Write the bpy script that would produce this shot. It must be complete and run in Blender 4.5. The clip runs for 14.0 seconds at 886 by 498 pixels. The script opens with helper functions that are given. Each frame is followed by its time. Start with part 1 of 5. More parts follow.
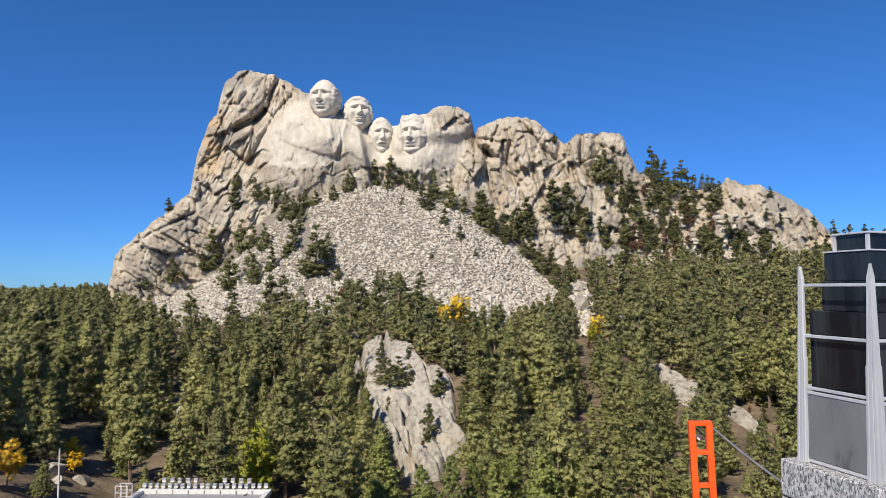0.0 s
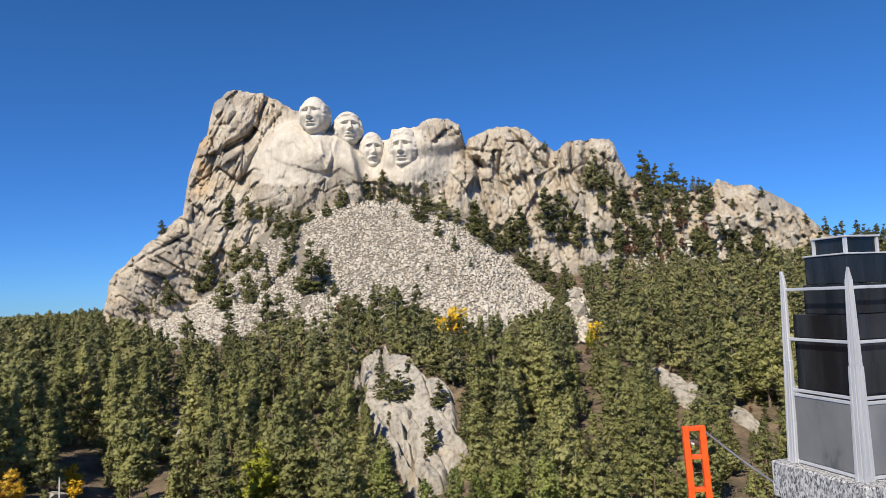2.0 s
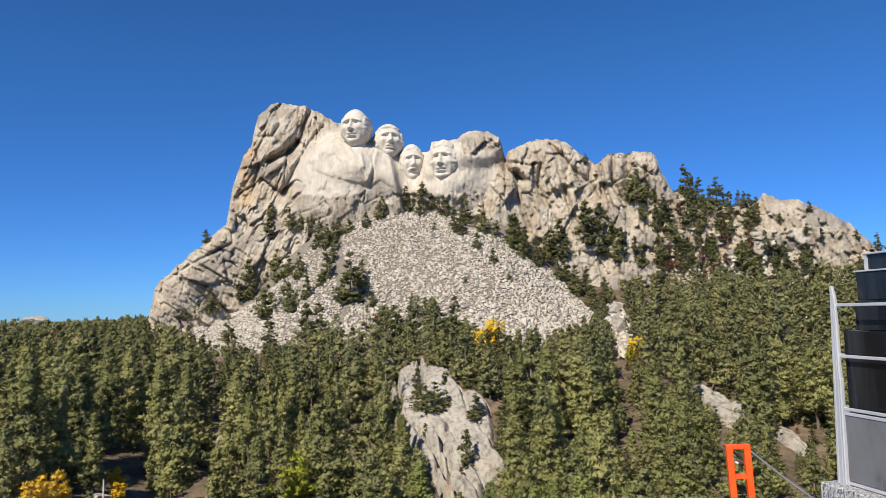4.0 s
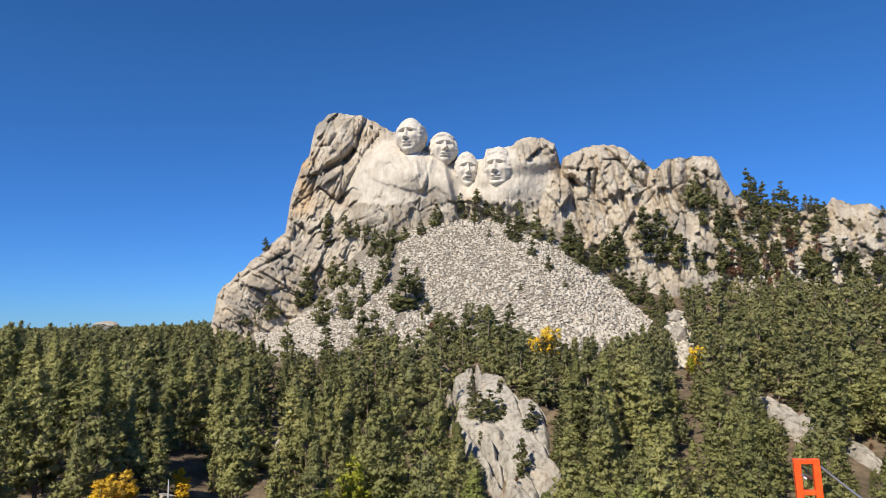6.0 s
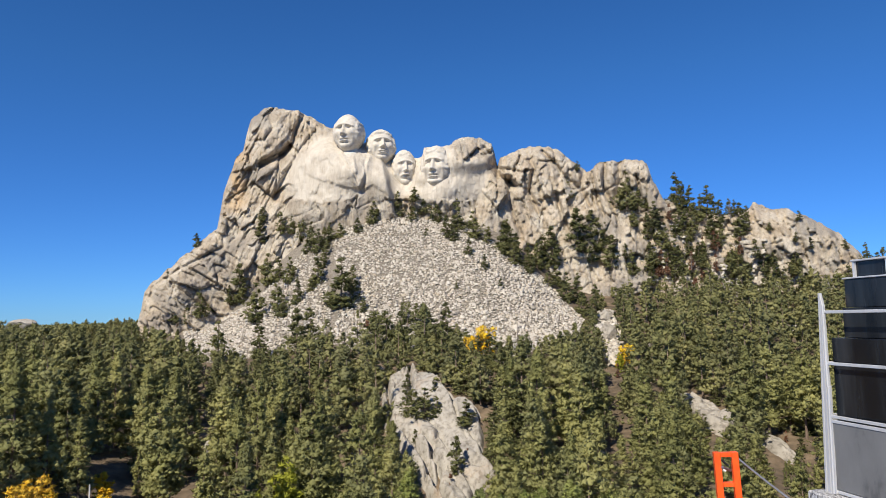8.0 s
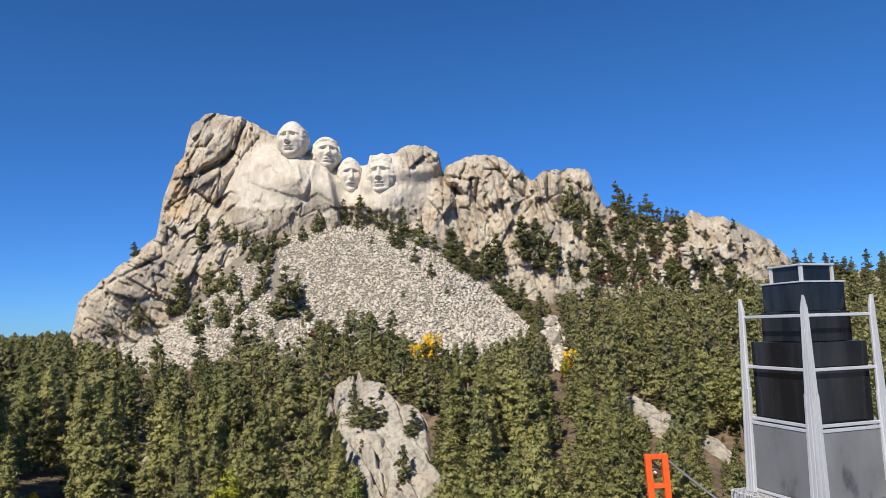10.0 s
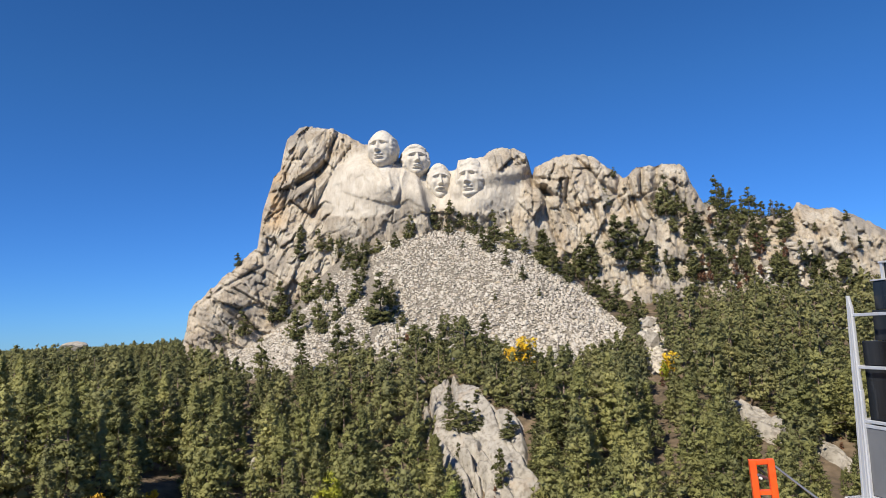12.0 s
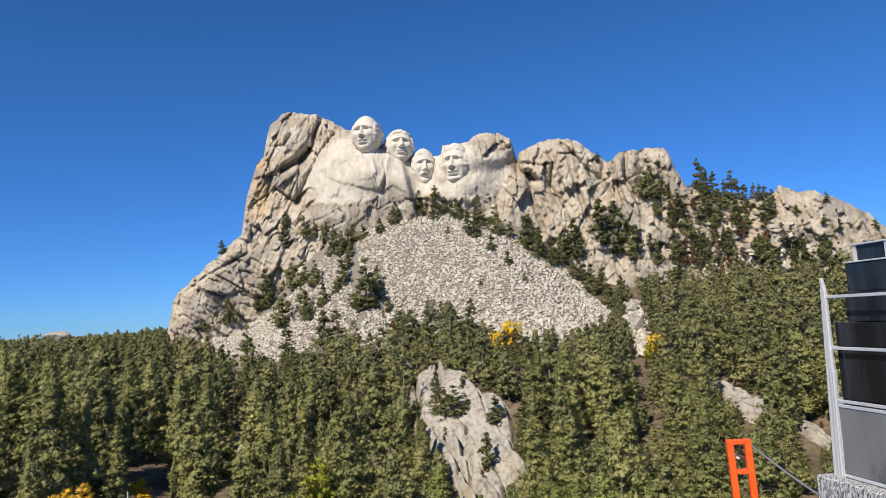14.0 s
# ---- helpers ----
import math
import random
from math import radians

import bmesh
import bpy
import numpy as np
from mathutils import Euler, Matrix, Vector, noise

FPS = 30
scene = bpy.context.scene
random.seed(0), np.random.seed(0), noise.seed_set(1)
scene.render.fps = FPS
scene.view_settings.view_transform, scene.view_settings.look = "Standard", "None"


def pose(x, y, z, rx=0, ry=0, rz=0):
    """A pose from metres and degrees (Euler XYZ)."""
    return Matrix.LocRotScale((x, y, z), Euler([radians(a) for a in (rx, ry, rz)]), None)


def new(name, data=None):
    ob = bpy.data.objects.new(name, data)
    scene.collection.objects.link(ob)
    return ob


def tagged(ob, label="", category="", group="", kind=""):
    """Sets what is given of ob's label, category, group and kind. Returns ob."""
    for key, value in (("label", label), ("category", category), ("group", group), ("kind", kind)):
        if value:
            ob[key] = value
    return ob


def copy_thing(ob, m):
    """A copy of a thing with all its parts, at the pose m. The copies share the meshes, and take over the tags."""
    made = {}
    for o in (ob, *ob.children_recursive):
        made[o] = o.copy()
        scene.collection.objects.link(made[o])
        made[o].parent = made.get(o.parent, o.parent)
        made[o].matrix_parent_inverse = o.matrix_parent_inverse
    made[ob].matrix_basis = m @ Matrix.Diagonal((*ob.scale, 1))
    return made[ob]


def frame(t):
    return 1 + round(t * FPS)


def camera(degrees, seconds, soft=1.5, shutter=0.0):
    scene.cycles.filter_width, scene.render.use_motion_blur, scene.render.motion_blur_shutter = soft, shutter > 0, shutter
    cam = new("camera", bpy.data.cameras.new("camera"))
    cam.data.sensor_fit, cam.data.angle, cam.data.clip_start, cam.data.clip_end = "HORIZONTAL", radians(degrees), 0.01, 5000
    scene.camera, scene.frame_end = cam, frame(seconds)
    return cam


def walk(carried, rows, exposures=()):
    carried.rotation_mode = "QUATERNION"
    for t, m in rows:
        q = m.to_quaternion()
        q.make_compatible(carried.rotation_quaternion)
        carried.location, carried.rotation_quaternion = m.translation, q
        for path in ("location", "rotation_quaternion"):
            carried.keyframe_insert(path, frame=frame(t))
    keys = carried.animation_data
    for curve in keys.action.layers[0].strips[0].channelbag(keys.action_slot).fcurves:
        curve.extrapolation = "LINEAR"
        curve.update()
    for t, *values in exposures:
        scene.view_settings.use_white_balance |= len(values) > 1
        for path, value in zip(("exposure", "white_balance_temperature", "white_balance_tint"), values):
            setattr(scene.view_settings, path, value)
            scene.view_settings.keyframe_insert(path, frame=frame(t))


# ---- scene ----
# ---- camera and its walk ----
cam = camera(65.7, 14.0, soft=0.7)
# seconds, eye, then yaw, pitch and roll in degrees: a hand-held sway on the terrace
ROWS = [
    (0.0, 0.000, 0.000, 1.650, -0.00, 3.43, 0.00),
    (0.5, 0.004, -0.023, 1.664, -1.35, 2.28, 1.77),
    (1.0, 0.009, -0.041, 1.689, -2.05, 3.46, 2.88),
    (1.5, 0.034, -0.092, 1.699, -1.77, 4.25, 3.24),
    (2.0, 0.046, -0.122, 1.700, -0.27, 4.40, 2.24),
    (2.5, 0.056, -0.126, 1.692, 0.71, 4.27, 2.32),
    (3.0, 0.038, -0.122, 1.683, 1.08, 4.94, 1.37),
    (3.2, 0.037, -0.121, 1.682, 1.31, 5.33, 1.37),
    (5.3, 0.050, -0.100, 1.672, 6.20, 5.68, 0.70),
    (5.5, 0.050, -0.100, 1.672, 6.67, 5.96, 0.72),
    (6.0, 0.050, -0.100, 1.672, 7.43, 6.20, 0.92),
    (6.5, 0.050, -0.100, 1.672, 6.70, 6.27, 0.61),
    (7.0, 0.063, -0.073, 1.662, 4.84, 6.03, 0.55),
    (7.5, 0.066, -0.055, 1.663, 3.44, 5.68, 0.73),
    (8.0, 0.078, -0.047, 1.663, 2.13, 5.99, 0.85),
    (8.5, 0.089, -0.044, 1.666, 0.68, 6.31, 1.04),
    (8.7, 0.094, -0.046, 1.667, 0.11, 6.24, 1.05),
    (10.1, 0.180, -0.085, 1.672, -2.30, 6.60, 1.60),
    (10.8, 0.200, -0.095, 1.673, -1.18, 6.88, 1.77),
    (11.0, 0.167, -0.100, 1.673, 0.69, 6.87, 1.91),
    (11.5, 0.196, -0.110, 1.673, 3.28, 7.14, 2.21),
    (12.0, 0.206, -0.149, 1.669, 5.44, 7.10, 2.35),
    (12.5, 0.234, -0.139, 1.658, 6.55, 6.05, 2.51),
    (13.0, 0.247, -0.145, 1.664, 7.11, 5.03, 2.47),
    (13.5, 0.260, -0.152, 1.673, 6.17, 6.26, 2.62),
    (14.0, 0.256, -0.154, 1.673, 4.28, 5.84, 3.01),
]
walk(cam, [(t, pose(x, y, z, 90 + p, r, w)) for t, x, y, z, w, p, r in ROWS])

# ---- sky and sun ----
SUN_TO = Vector((-0.32, -0.66, 0.66)).normalized()
world = bpy.data.worlds.new("sky")
scene.world = world
world.use_nodes = True
wn = world.node_tree.nodes
sky = wn.new("ShaderNodeTexSky")
sky.sky_type = "NISHITA"
sky.sun_disc = False
sky.sun_elevation = math.asin(SUN_TO.z)
sky.sun_rotation = math.atan2(SUN_TO.x, SUN_TO.y)
sky.altitude, sky.air_density, sky.dust_density, sky.ozone_density = 1700, 1.0, 0.0, 3.0
wn["Background"].inputs["Strength"].default_value = 0.077
deeper = wn.new("ShaderNodeHueSaturation")
deeper.inputs["Saturation"].default_value = 1.12
tint = wn.new("ShaderNodeMix")
tint.data_type, tint.blend_type = "RGBA", "MULTIPLY"
tint.inputs[0].default_value = 1.0
# clear mountain air: pure blue down to the horizon, deeper overhead
up = wn.new("ShaderNodeSeparateXYZ")
world.node_tree.links.new(wn.new("ShaderNodeTexCoord").outputs["Generated"], up.inputs[0])
air = wn.new("ShaderNodeValToRGB")
world.node_tree.links.new(up.outputs["Z"], air.inputs["Fac"])
air.color_ramp.elements[0].position, air.color_ramp.elements[0].color = 0.0, (0.34, 0.70, 1.38, 1)
air.color_ramp.elements[1].position, air.color_ramp.elements[1].color = 0.34, (0.47, 0.92, 1.35, 1)
world.node_tree.links.new(air.outputs["Color"], tint.inputs[7])
world.node_tree.links.new(sky.outputs[0], deeper.inputs["Color"])
world.node_tree.links.new(deeper.outputs[0], tint.inputs[6])
world.node_tree.links.new(tint.outputs[2], wn["Background"].inputs["Color"])
sun = new("sun", bpy.data.lights.new("sun", "SUN"))
sun.data.energy, sun.data.angle, sun.data.color = 5.0, radians(0.53), (1.0, 0.91, 0.76)
sun.matrix_world = Matrix.Translation((-60, -60, 90)) @ SUN_TO.to_track_quat("Z", "Y").to_matrix().to_4x4()
scene.view_settings.exposure = 0.21

# ---- plan functions ----
def hashed(ix, iy, iz, seed):
    h = (ix.astype(np.int64) * 374761393 + iy.astype(np.int64) * 668265263 + iz.astype(np.int64) * 1274126177 + seed * 974634777) & 0xFFFFFFFF
    h = ((h ^ (h >> 13)) * 1274126177) & 0xFFFFFFFF
    h = ((h ^ (h >> 16)) * 2246822519) & 0xFFFFFFFF
    return ((h ^ (h >> 15)) & 0xFFFFFF) / float(0xFFFFFF)


def grain(x, y, z, seed=0):
    """Value noise, 0 to 1."""
    fx, fy, fz = np.floor(x), np.floor(y), np.floor(z)
    a, b, c = x - fx, y - fy, z - fz
    a, b, c = (v * v * v * (v * (v * 6 - 15) + 10) for v in (a, b, c))
    out = 0
    for i in (0, 1):
        for j in (0, 1):
            for k in (0, 1):
                out = out + hashed(fx + i, fy + j, fz + k, seed) * (a if i else 1 - a) * (b if j else 1 - b) * (c if k else 1 - c)
    return out


def fbm(x, y, z, octaves=4, seed=0):
    out, amp = 0, 0.5
    for o in range(octaves):
        out = out + amp * (grain(x, y, z, seed + o * 17) * 2 - 1)
        x, y, z, amp = x * 2.03 + 5.1, y * 2.03 + 1.7, z * 2.03 + 9.2, amp * 0.5
    return out


def facets(x, z, seed):
    """Broken rock in a plane: a random level for each cell, the tilt of its flat face, and the gap to the next cell."""
    fx, fz = np.floor(x), np.floor(z)
    zero = np.zeros(np.shape(x))
    d1 = np.full(np.shape(x), 9.0)
    d2, level, tilt = d1.copy(), zero.copy(), zero.copy()
    for i in (-1, 0, 1):
        for j in (-1, 0, 1):
            a, b = fx + i, fz + j
            dx = x - (a + 0.1 + 0.8 * hashed(a, b, zero, seed))
            dz = z - (b + 0.1 + 0.8 * hashed(a, b, zero + 3, seed))
            d = np.hypot(dx, dz)
            near = d < d1
            d2 = np.where(near, d1, np.minimum(d2, d))
            level = np.where(near, hashed(a, b, zero + 7, seed) - 0.5, level)
            tilt = np.where(near, (hashed(a, b, zero + 9, seed) * 2 - 1) * dx + (hashed(a, b, zero + 11, seed) * 2 - 1.3) * dz, tilt)
            d1 = np.where(near, d, d1)
    return level, tilt, d2 - d1


def joint(p, seed, slim=0.06):
    """Slices of width 1 along p: a random number of the slice, its ridged face, and the crack at its edges."""
    zero = np.zeros(np.shape(p))
    f = p - np.floor(p)
    wide = slim * (0.6 + 0.9 * hashed(np.floor(p), zero + 2, zero, seed))
    arris = 0.15 + 0.7 * hashed(np.floor(p), zero + 5, zero, seed)
    return hashed(np.floor(p), zero, zero, seed), np.minimum(f / arris, (1 - f) / (1 - arris)), np.exp(-(np.minimum(f, 1 - f) / wide) ** 1.2)


def smooth(a, b, v):
    k = np.clip((v - a) / (b - a), 0, 1)
    return k * k * (3 - 2 * k)


U_COLS = [-0.65, -0.4, -0.2, 0.0, 0.2, 0.4, 0.65]
NEAR_Y = [20, 75, 110, 150, 190, 230, 270, 310, 345, 400]
NEAR_Z = [[-8, -8, -8, -8, -8, -8, -8], [-25, -32, -34, -34, -33, -30, -27], [-28, -36, -40, -40, -38, -34, -30], [-24, -31, -36, -35, -33, -29, -26],
          [-20, -25, -26, -13, -24, -21, -19], [-17, -19, -18, -11, -17, -14, -12], [-15, -12, -9, -6, -8, -6, -5], [-14, -6, 18, 22, 3, 3, 4],
          [-14, 3, 47, 46, 14, 13, 12], [-14, 10, 55, 54, 26, 24, 22]]
FAR_Y = [400, 560, 900, 1700, 4800]
FAR_Z = [[-14, 10, 55, 52, 26, 24, 22], [-13, -6, 20, 20, 10, 8, 8], [-10, -8, -5, -5, -5, -5, -5], [2, 4, 3, 0, 0, 0, 0], [-25, -25, -25, -25, -25, -25, -25]]


def ground_z(x, y):
    """Height of the natural ground."""
    x, y = np.asarray(x, float), np.asarray(y, float)
    u = np.clip(x / np.maximum(y, 20), -0.65, 0.65)
    rows_y = np.array(NEAR_Y + FAR_Y[1:], float)
    rows_z = np.array(NEAR_Z + FAR_Z[1:], float)
    i = np.clip(np.searchsorted(rows_y, y) - 1, 0, len(rows_y) - 2)
    cols = np.array(U_COLS)
    j = np.clip(np.searchsorted(cols, u) - 1, 0, len(cols) - 2)
    a = np.clip((y - rows_y[i]) / (rows_y[i + 1] - rows_y[i]), 0, 1)
    b = np.clip((u - cols[j]) / (cols[j + 1] - cols[j]), 0, 1)
    b = b * b * (3 - 2 * b)
    z = (rows_z[i, j] * (1 - b) + rows_z[i, j + 1] * b) * (1 - a) + (rows_z[i + 1, j] * (1 - b) + rows_z[i + 1, j + 1] * b) * a
    rough = smooth(60, 110, y) * (1 - 0.6 * talus_mask(x, y))
    z = z + rough * (3.0 * fbm(x / 26, y / 26, 0 * x, 4, 5) + 0.8 * fbm(x / 6, y / 6, 0 * x, 2, 8))
    # the apron of broken rock bulges like a cone
    return z + 7.0 * np.exp(-((x + 34) / 30) ** 2) * smooth(285, 340, y) + 2.0 * np.exp(-((x - 8) / 26) ** 2) * smooth(270, 320, y)


def inside(x, y, poly):
    x, y = np.asarray(x, float), np.asarray(y, float)
    hit = np.zeros(x.shape, bool)
    for (x0, y0), (x1, y1) in zip(poly, poly[1:] + poly[:1]):
        if y0 != y1:
            hit ^= ((y0 > y) != (y1 > y)) & (x < (x1 - x0) * (y - y0) / (y1 - y0) + x0)
    return hit


# outline of the talus apron in plan, and of its smaller neighbour, traced along the camera's sight lines
TALUS = [(-34, 354), (-52, 351), (-64, 343), (-66, 330), (-60, 318), (-57, 304), (-55, 290), (-56, 274), (-40, 262), (-20, 255), (0, 234), (10, 224), (22, 250), (43, 276), (50, 300),
         (38, 328), (17, 334), (-2, 343), (-16, 351)]
TALUS_SMALL = [(-138, 330), (-118, 335), (-104, 329), (-92, 332), (-80, 338), (-68, 332), (-65, 312), (-57, 290), (-59, 272), (-80, 264), (-100, 262), (-118, 285)]


def talus_mask(x, y):
    return (inside(x, y, TALUS) | inside(x, y, TALUS_SMALL)).astype(float)


# the ridge line of the mountain, drawn on an upright plane 350 m away
CREST_LEFT = [(-172, 0), (-169, 10), (-167.5, 19.6), (-158, 28.5), (-144, 40), (-139, 44.7), (-130, 51.4), (-127, 70), (-121, 87), (-117, 93), (-115.2, 102.3),
              (-113, 109.4), (-106.7, 114.4), (-100.4, 114.7), (-88, 113), (-83, 111), (-72, 104), (-67, 103), (-62, 101), (-52, 95), (-42, 91), (-36, 88.5), (-33.6, 87), (-24.7, 86.6), (-22.6, 87.0),
              (-21.5, 91.5), (-8.4, 92.6), (-2.5, 96.5), (4.8, 96.8), (13.5, 93.5), (15, 88), (16.4, 80)]
CREST_RIGHT = [(18, 85), (21.7, 87.3), (33.3, 90.9), (40.3, 91.1), (48.6, 88), (58, 80.3), (62, 77.2), (67.8, 81.3), (76, 83.2), (78.8, 82), (82, 83.4), (88.4, 83.5),
               (93, 80.1), (95.8, 71.4), (100.7, 62.6), (113.6, 56.5), (131.7, 53), (141, 54), (145.6, 59), (150.8, 56.4), (161, 56.2), (172.8, 51.1), (187, 42.8),
               (192.8, 36.7), (199, 30), (212, 25), (237, 25), (262, 24)]
# joints and clefts: polylines in the same plane, then width and depth in metres
CLEFTS_LEFT = [([(-83.5, 113), (-88, 107), (-90.5, 102), (-91.3, 97), (-96, 92), (-101.4, 87.8), (-106.4, 84)], 1.7, 7),
               ([(-80, 101), (-88, 92), (-94, 81), (-100, 68)], 1.1, 3), ([(-112.9, 107), (-113.9, 92), (-112, 82), (-115, 70)], 0.9, 2.5),
               ([(-103, 112), (-101, 104), (-105, 98), (-112, 97)], 0.8, 2), ([(-163, 22), (-150, 30), (-140, 36), (-128, 40)], 0.9, 2.2),
               ([(-152, 24), (-140, 14), (-126, 6)], 1, 2.5)]
CLEFTS_CARVED = [([(10, 92), (13, 88), (14, 82)], 0.9, 3.5), ([(-20, 62), (-8, 52), (4, 44)], 0.8, 1.5), ([(-67, 88), (-60, 80), (-56, 70)], 0.7, 1.1),
                 ([(-53, 86), (-53, 78), (-55, 70)], 0.7, 1), ([(-58, 67), (-58, 62)], 0.6, 2), ([(-66, 90), (-62, 82), (-57.5, 73)], 1.3, -1.1),
                 ([(-50.5, 88), (-53.5, 81), (-57, 73)], 1.3, -1.1), ([(-59.5, 88), (-58.5, 81)], 0.9, -0.8)]
CLEFTS_RIGHT = [([(15.6, 90), (15.3, 81), (18, 75), (26, 69)], 1.6, 8), ([(47, 66), (50, 52), (54, 40)], 1.2, 4), ([(24, 74), (23, 60), (28, 46)], 0.9, 3),
                ([(66, 76), (68, 64), (70, 54)], 0.9, 4), ([(88, 74), (90, 62)], 0.9, 3.5), ([(28, 86), (26, 78)], 0.8, 3.5),
                ([(32, 88), (36, 80), (34, 67), (38, 55)], 1, 3), ([(41, 88), (46, 83), (52, 75), (59, 68)], 1.1, 4), ([(21, 79), (30, 77), (33, 79)], 0.7, 2),
                ([(62, 78), (60, 68), (64, 58)], 1.2, 4), ([(73, 81), (72.3, 68), (76, 57)], 1.1, 4), ([(80, 81), (80.4, 72), (79, 62)], 1.9, 9)]
# large swellings (+) and hollows (-): centre, half sizes, metres
SWELLS = [(-103, 96, 17, 20, 7), (-62, 74, 26, 17, 7), (-72, 92, 8, 11, 6), (-60, 81, 8, 8, 8), (-45, 75, 7, 8, 4), (-45, 90, 6, 10, -3), (-40, 66, 6, 9, 3),
          (-148, 18, 18, 18, 6), (-118, 70, 9, 16, -3)]
SWELLS_RIGHT = [(-32, 64, 6, 8, 4), (-15, 66, 8, 8, 4), (5, 90, 11, 8, 2), (38, 80, 17, 13, 6), (86, 75, 13, 11, 5), (68, 70, 7, 12, 2), (-30, 90, 8, 12, -5),
                (-14, 78, 15, 17, 8), (-1, 82, 9, 12, 4), (-32, 76, 5, 9, -3), (160, 42, 26, 12, 7), (118, 45, 16, 14, -6)]


def crest_z(x):
    line = np.array(CREST_LEFT + CREST_RIGHT)
    return np.interp(x, line[:, 0], line[:, 1])


def carved(x, z):
    """1 where the granite was cut smooth, 0 where it is weathered."""
    m = 0
    for cx, cz, rx, rz in ((-64, 77, 33, 20), (-46, 80, 16, 21), (-22, 80, 18, 20), (-2, 76, 14, 17), (-68, 90, 16, 12)):
        m = np.maximum(m, 1 - smooth(0.78, 1.1, np.hypot((x - cx) / rx, (z - cz) / rz) + 0.12 * fbm(x / 5, z / 5, 0 * x, 3, 31)))
    return m * smooth(88, 82, z - 30 * smooth(-4, -10, x)) * smooth(64, 66, z + 0.05 * (x + 60) + 6 * fbm(x / 9, z / 5, 0 * x, 3, 33))


def cliff_y(x, z, detail=True):
    """Distance of the rock face from the camera's side, for a point of the upright plane."""
    x, z = np.asarray(x, float), np.asarray(z, float)
    top = crest_z(x)
    s = np.clip((top - z), 0, None)
    y = 352 + 0.26 * (z - 60) + 7 * np.exp(-s / 2.2) - 6 * smooth(100, 170, x) - 10 * smooth(-120, -165, x)
    for cx, cz, rx, rz, amp in SWELLS + SWELLS_RIGHT:
        d = ((x - cx) / rx) ** 2 + ((z - cz) / rz) ** 2
        y = y - amp * np.exp(-d * 0.9)
    # the bust stands out to the right edge and breaks off there
    y = y - 6.5 * smooth(-38.0, -41, x + 0.22 * (z - 70)) * smooth(36, 62, z) * smooth(99, 88, z) * smooth(-96, -84, x)
    # the upright block round the last head, and the shoulder between it and its neighbour
    y = y - 5.5 * smooth(-23.5, -21.5, x) * smooth(34, 18, x) * smooth(76, 86, z) - 3.5 * smooth(-28, -25, x) * smooth(-19, -22, x) * smooth(70, 78, z)
    if not detail:
        return y
    c = carved(x, z)
    wild = (1 - c) * (1 - 0.6 * np.exp(-((x + 66) / 26) ** 4) * smooth(46, 52, z) * smooth(70, 62, z))
    wx = x + 3.0 * fbm(x / 22, z / 34, 0 * x, 2, 41) + 0.15 * fbm(x / 2, z / 2, 0 * x, 2, 45)
    wz = z + 3.0 * fbm(x / 24, z / 22, 0 * x + 4, 2, 43) + 0.15 * fbm(x / 2, z / 2, 0 * x, 2, 47)
    # flat broken faces at three sizes, upright joints, and slanting beds on the low left shoulder
    low_left = smooth(-112, -126, x + 0.2 * (z - 40))
    lean = 0.16 - 0.62 * smooth(-80, -94, x)
    px = wx + lean * (wz - 80)
    l1, t1, g1 = facets(px / 10.0, (wz - 0.2 * wx) / 18.0, 3)
    l2, t2, g2 = facets(px / 3.6, (wz - 0.3 * wx) / 8.5, 5)
    l3, t3, g3 = facets(px / 1.9, (wz - 0.2 * wx) / 3.6, 7)
    i1, b1, k1 = joint(px / 9.0, 3, 0.05)
    across, along = 0.86 * wz + 0.50 * wx, 0.86 * wx - 0.50 * wz
    l4, t4, g4 = facets(along / 19.0, across / 7.5, 13)
    l5, t5, g5 = facets(along / 8.0, across / 2.6, 15)
    open_1 = smooth(0.35, 0.6, grain(x / 13, z / 18, 0 * x, 21))
    open_2 = smooth(0.42, 0.66, grain(x / 8, z / 11, 0 * x, 23))
    open_3 = smooth(0.45, 0.70, grain(x / 6, z / 6, 0 * x, 25))
    blocks = 3.4 * l1 + 3.6 * t1 + 1.6 * l2 + 2.0 * t2 + 0.6 * l3 + 0.8 * t3 + 1.4 * (i1 - 0.5)
    blocks = blocks - 2.6 * np.exp(-g1 / 0.035) * open_1 - 1.7 * np.exp(-g2 / 0.06) * open_2 - 0.3 * np.exp(-g3 / 0.10) * open_3 - 2.2 * k1 * open_2
    beds = 3.4 * l4 + 3.2 * t4 + 1.5 * l5 + 1.4 * t5 + 0.6 * l3 + 0.6 * t3 - 2.4 * np.exp(-g4 / 0.04) * (0.4 + 0.6 * open_1) - 1.2 * np.exp(-g5 / 0.06) * open_2
    y = y - wild * (blocks * (1 - low_left) + beds * low_left)
    y = y - wild * (2.0 * fbm(x / 19, z / 22, 0 * x, 2, 51) + 0.15 * fbm(x / 1.6, z / 1.8, 0 * x, 2, 53))
    # the cut rock: broad chiselled planes; the chest stands proud of the rougher stone below
    y = y - c * (0.9 * fbm(x / 9, z / 7, 0 * x, 3, 61) + 0.22 * fbm(x / 1.1, z / 5, 0 * x, 2, 63) + 0.35 * l2 + 0.35 * t2 + 0.2 * t3)
    hem = np.interp(x, [-84, -74, -66, -55, -48, -40, -34], [79, 75, 73, 69, 73, 66, 60]) + 1.2 * fbm(x / 3, 0 * x, 0 * x, 3, 65)
    y = y - 0.8 * c * smooth(-0.6, 0.9, z - hem) * smooth(-88, -78, x) * smooth(-36, -40, x)
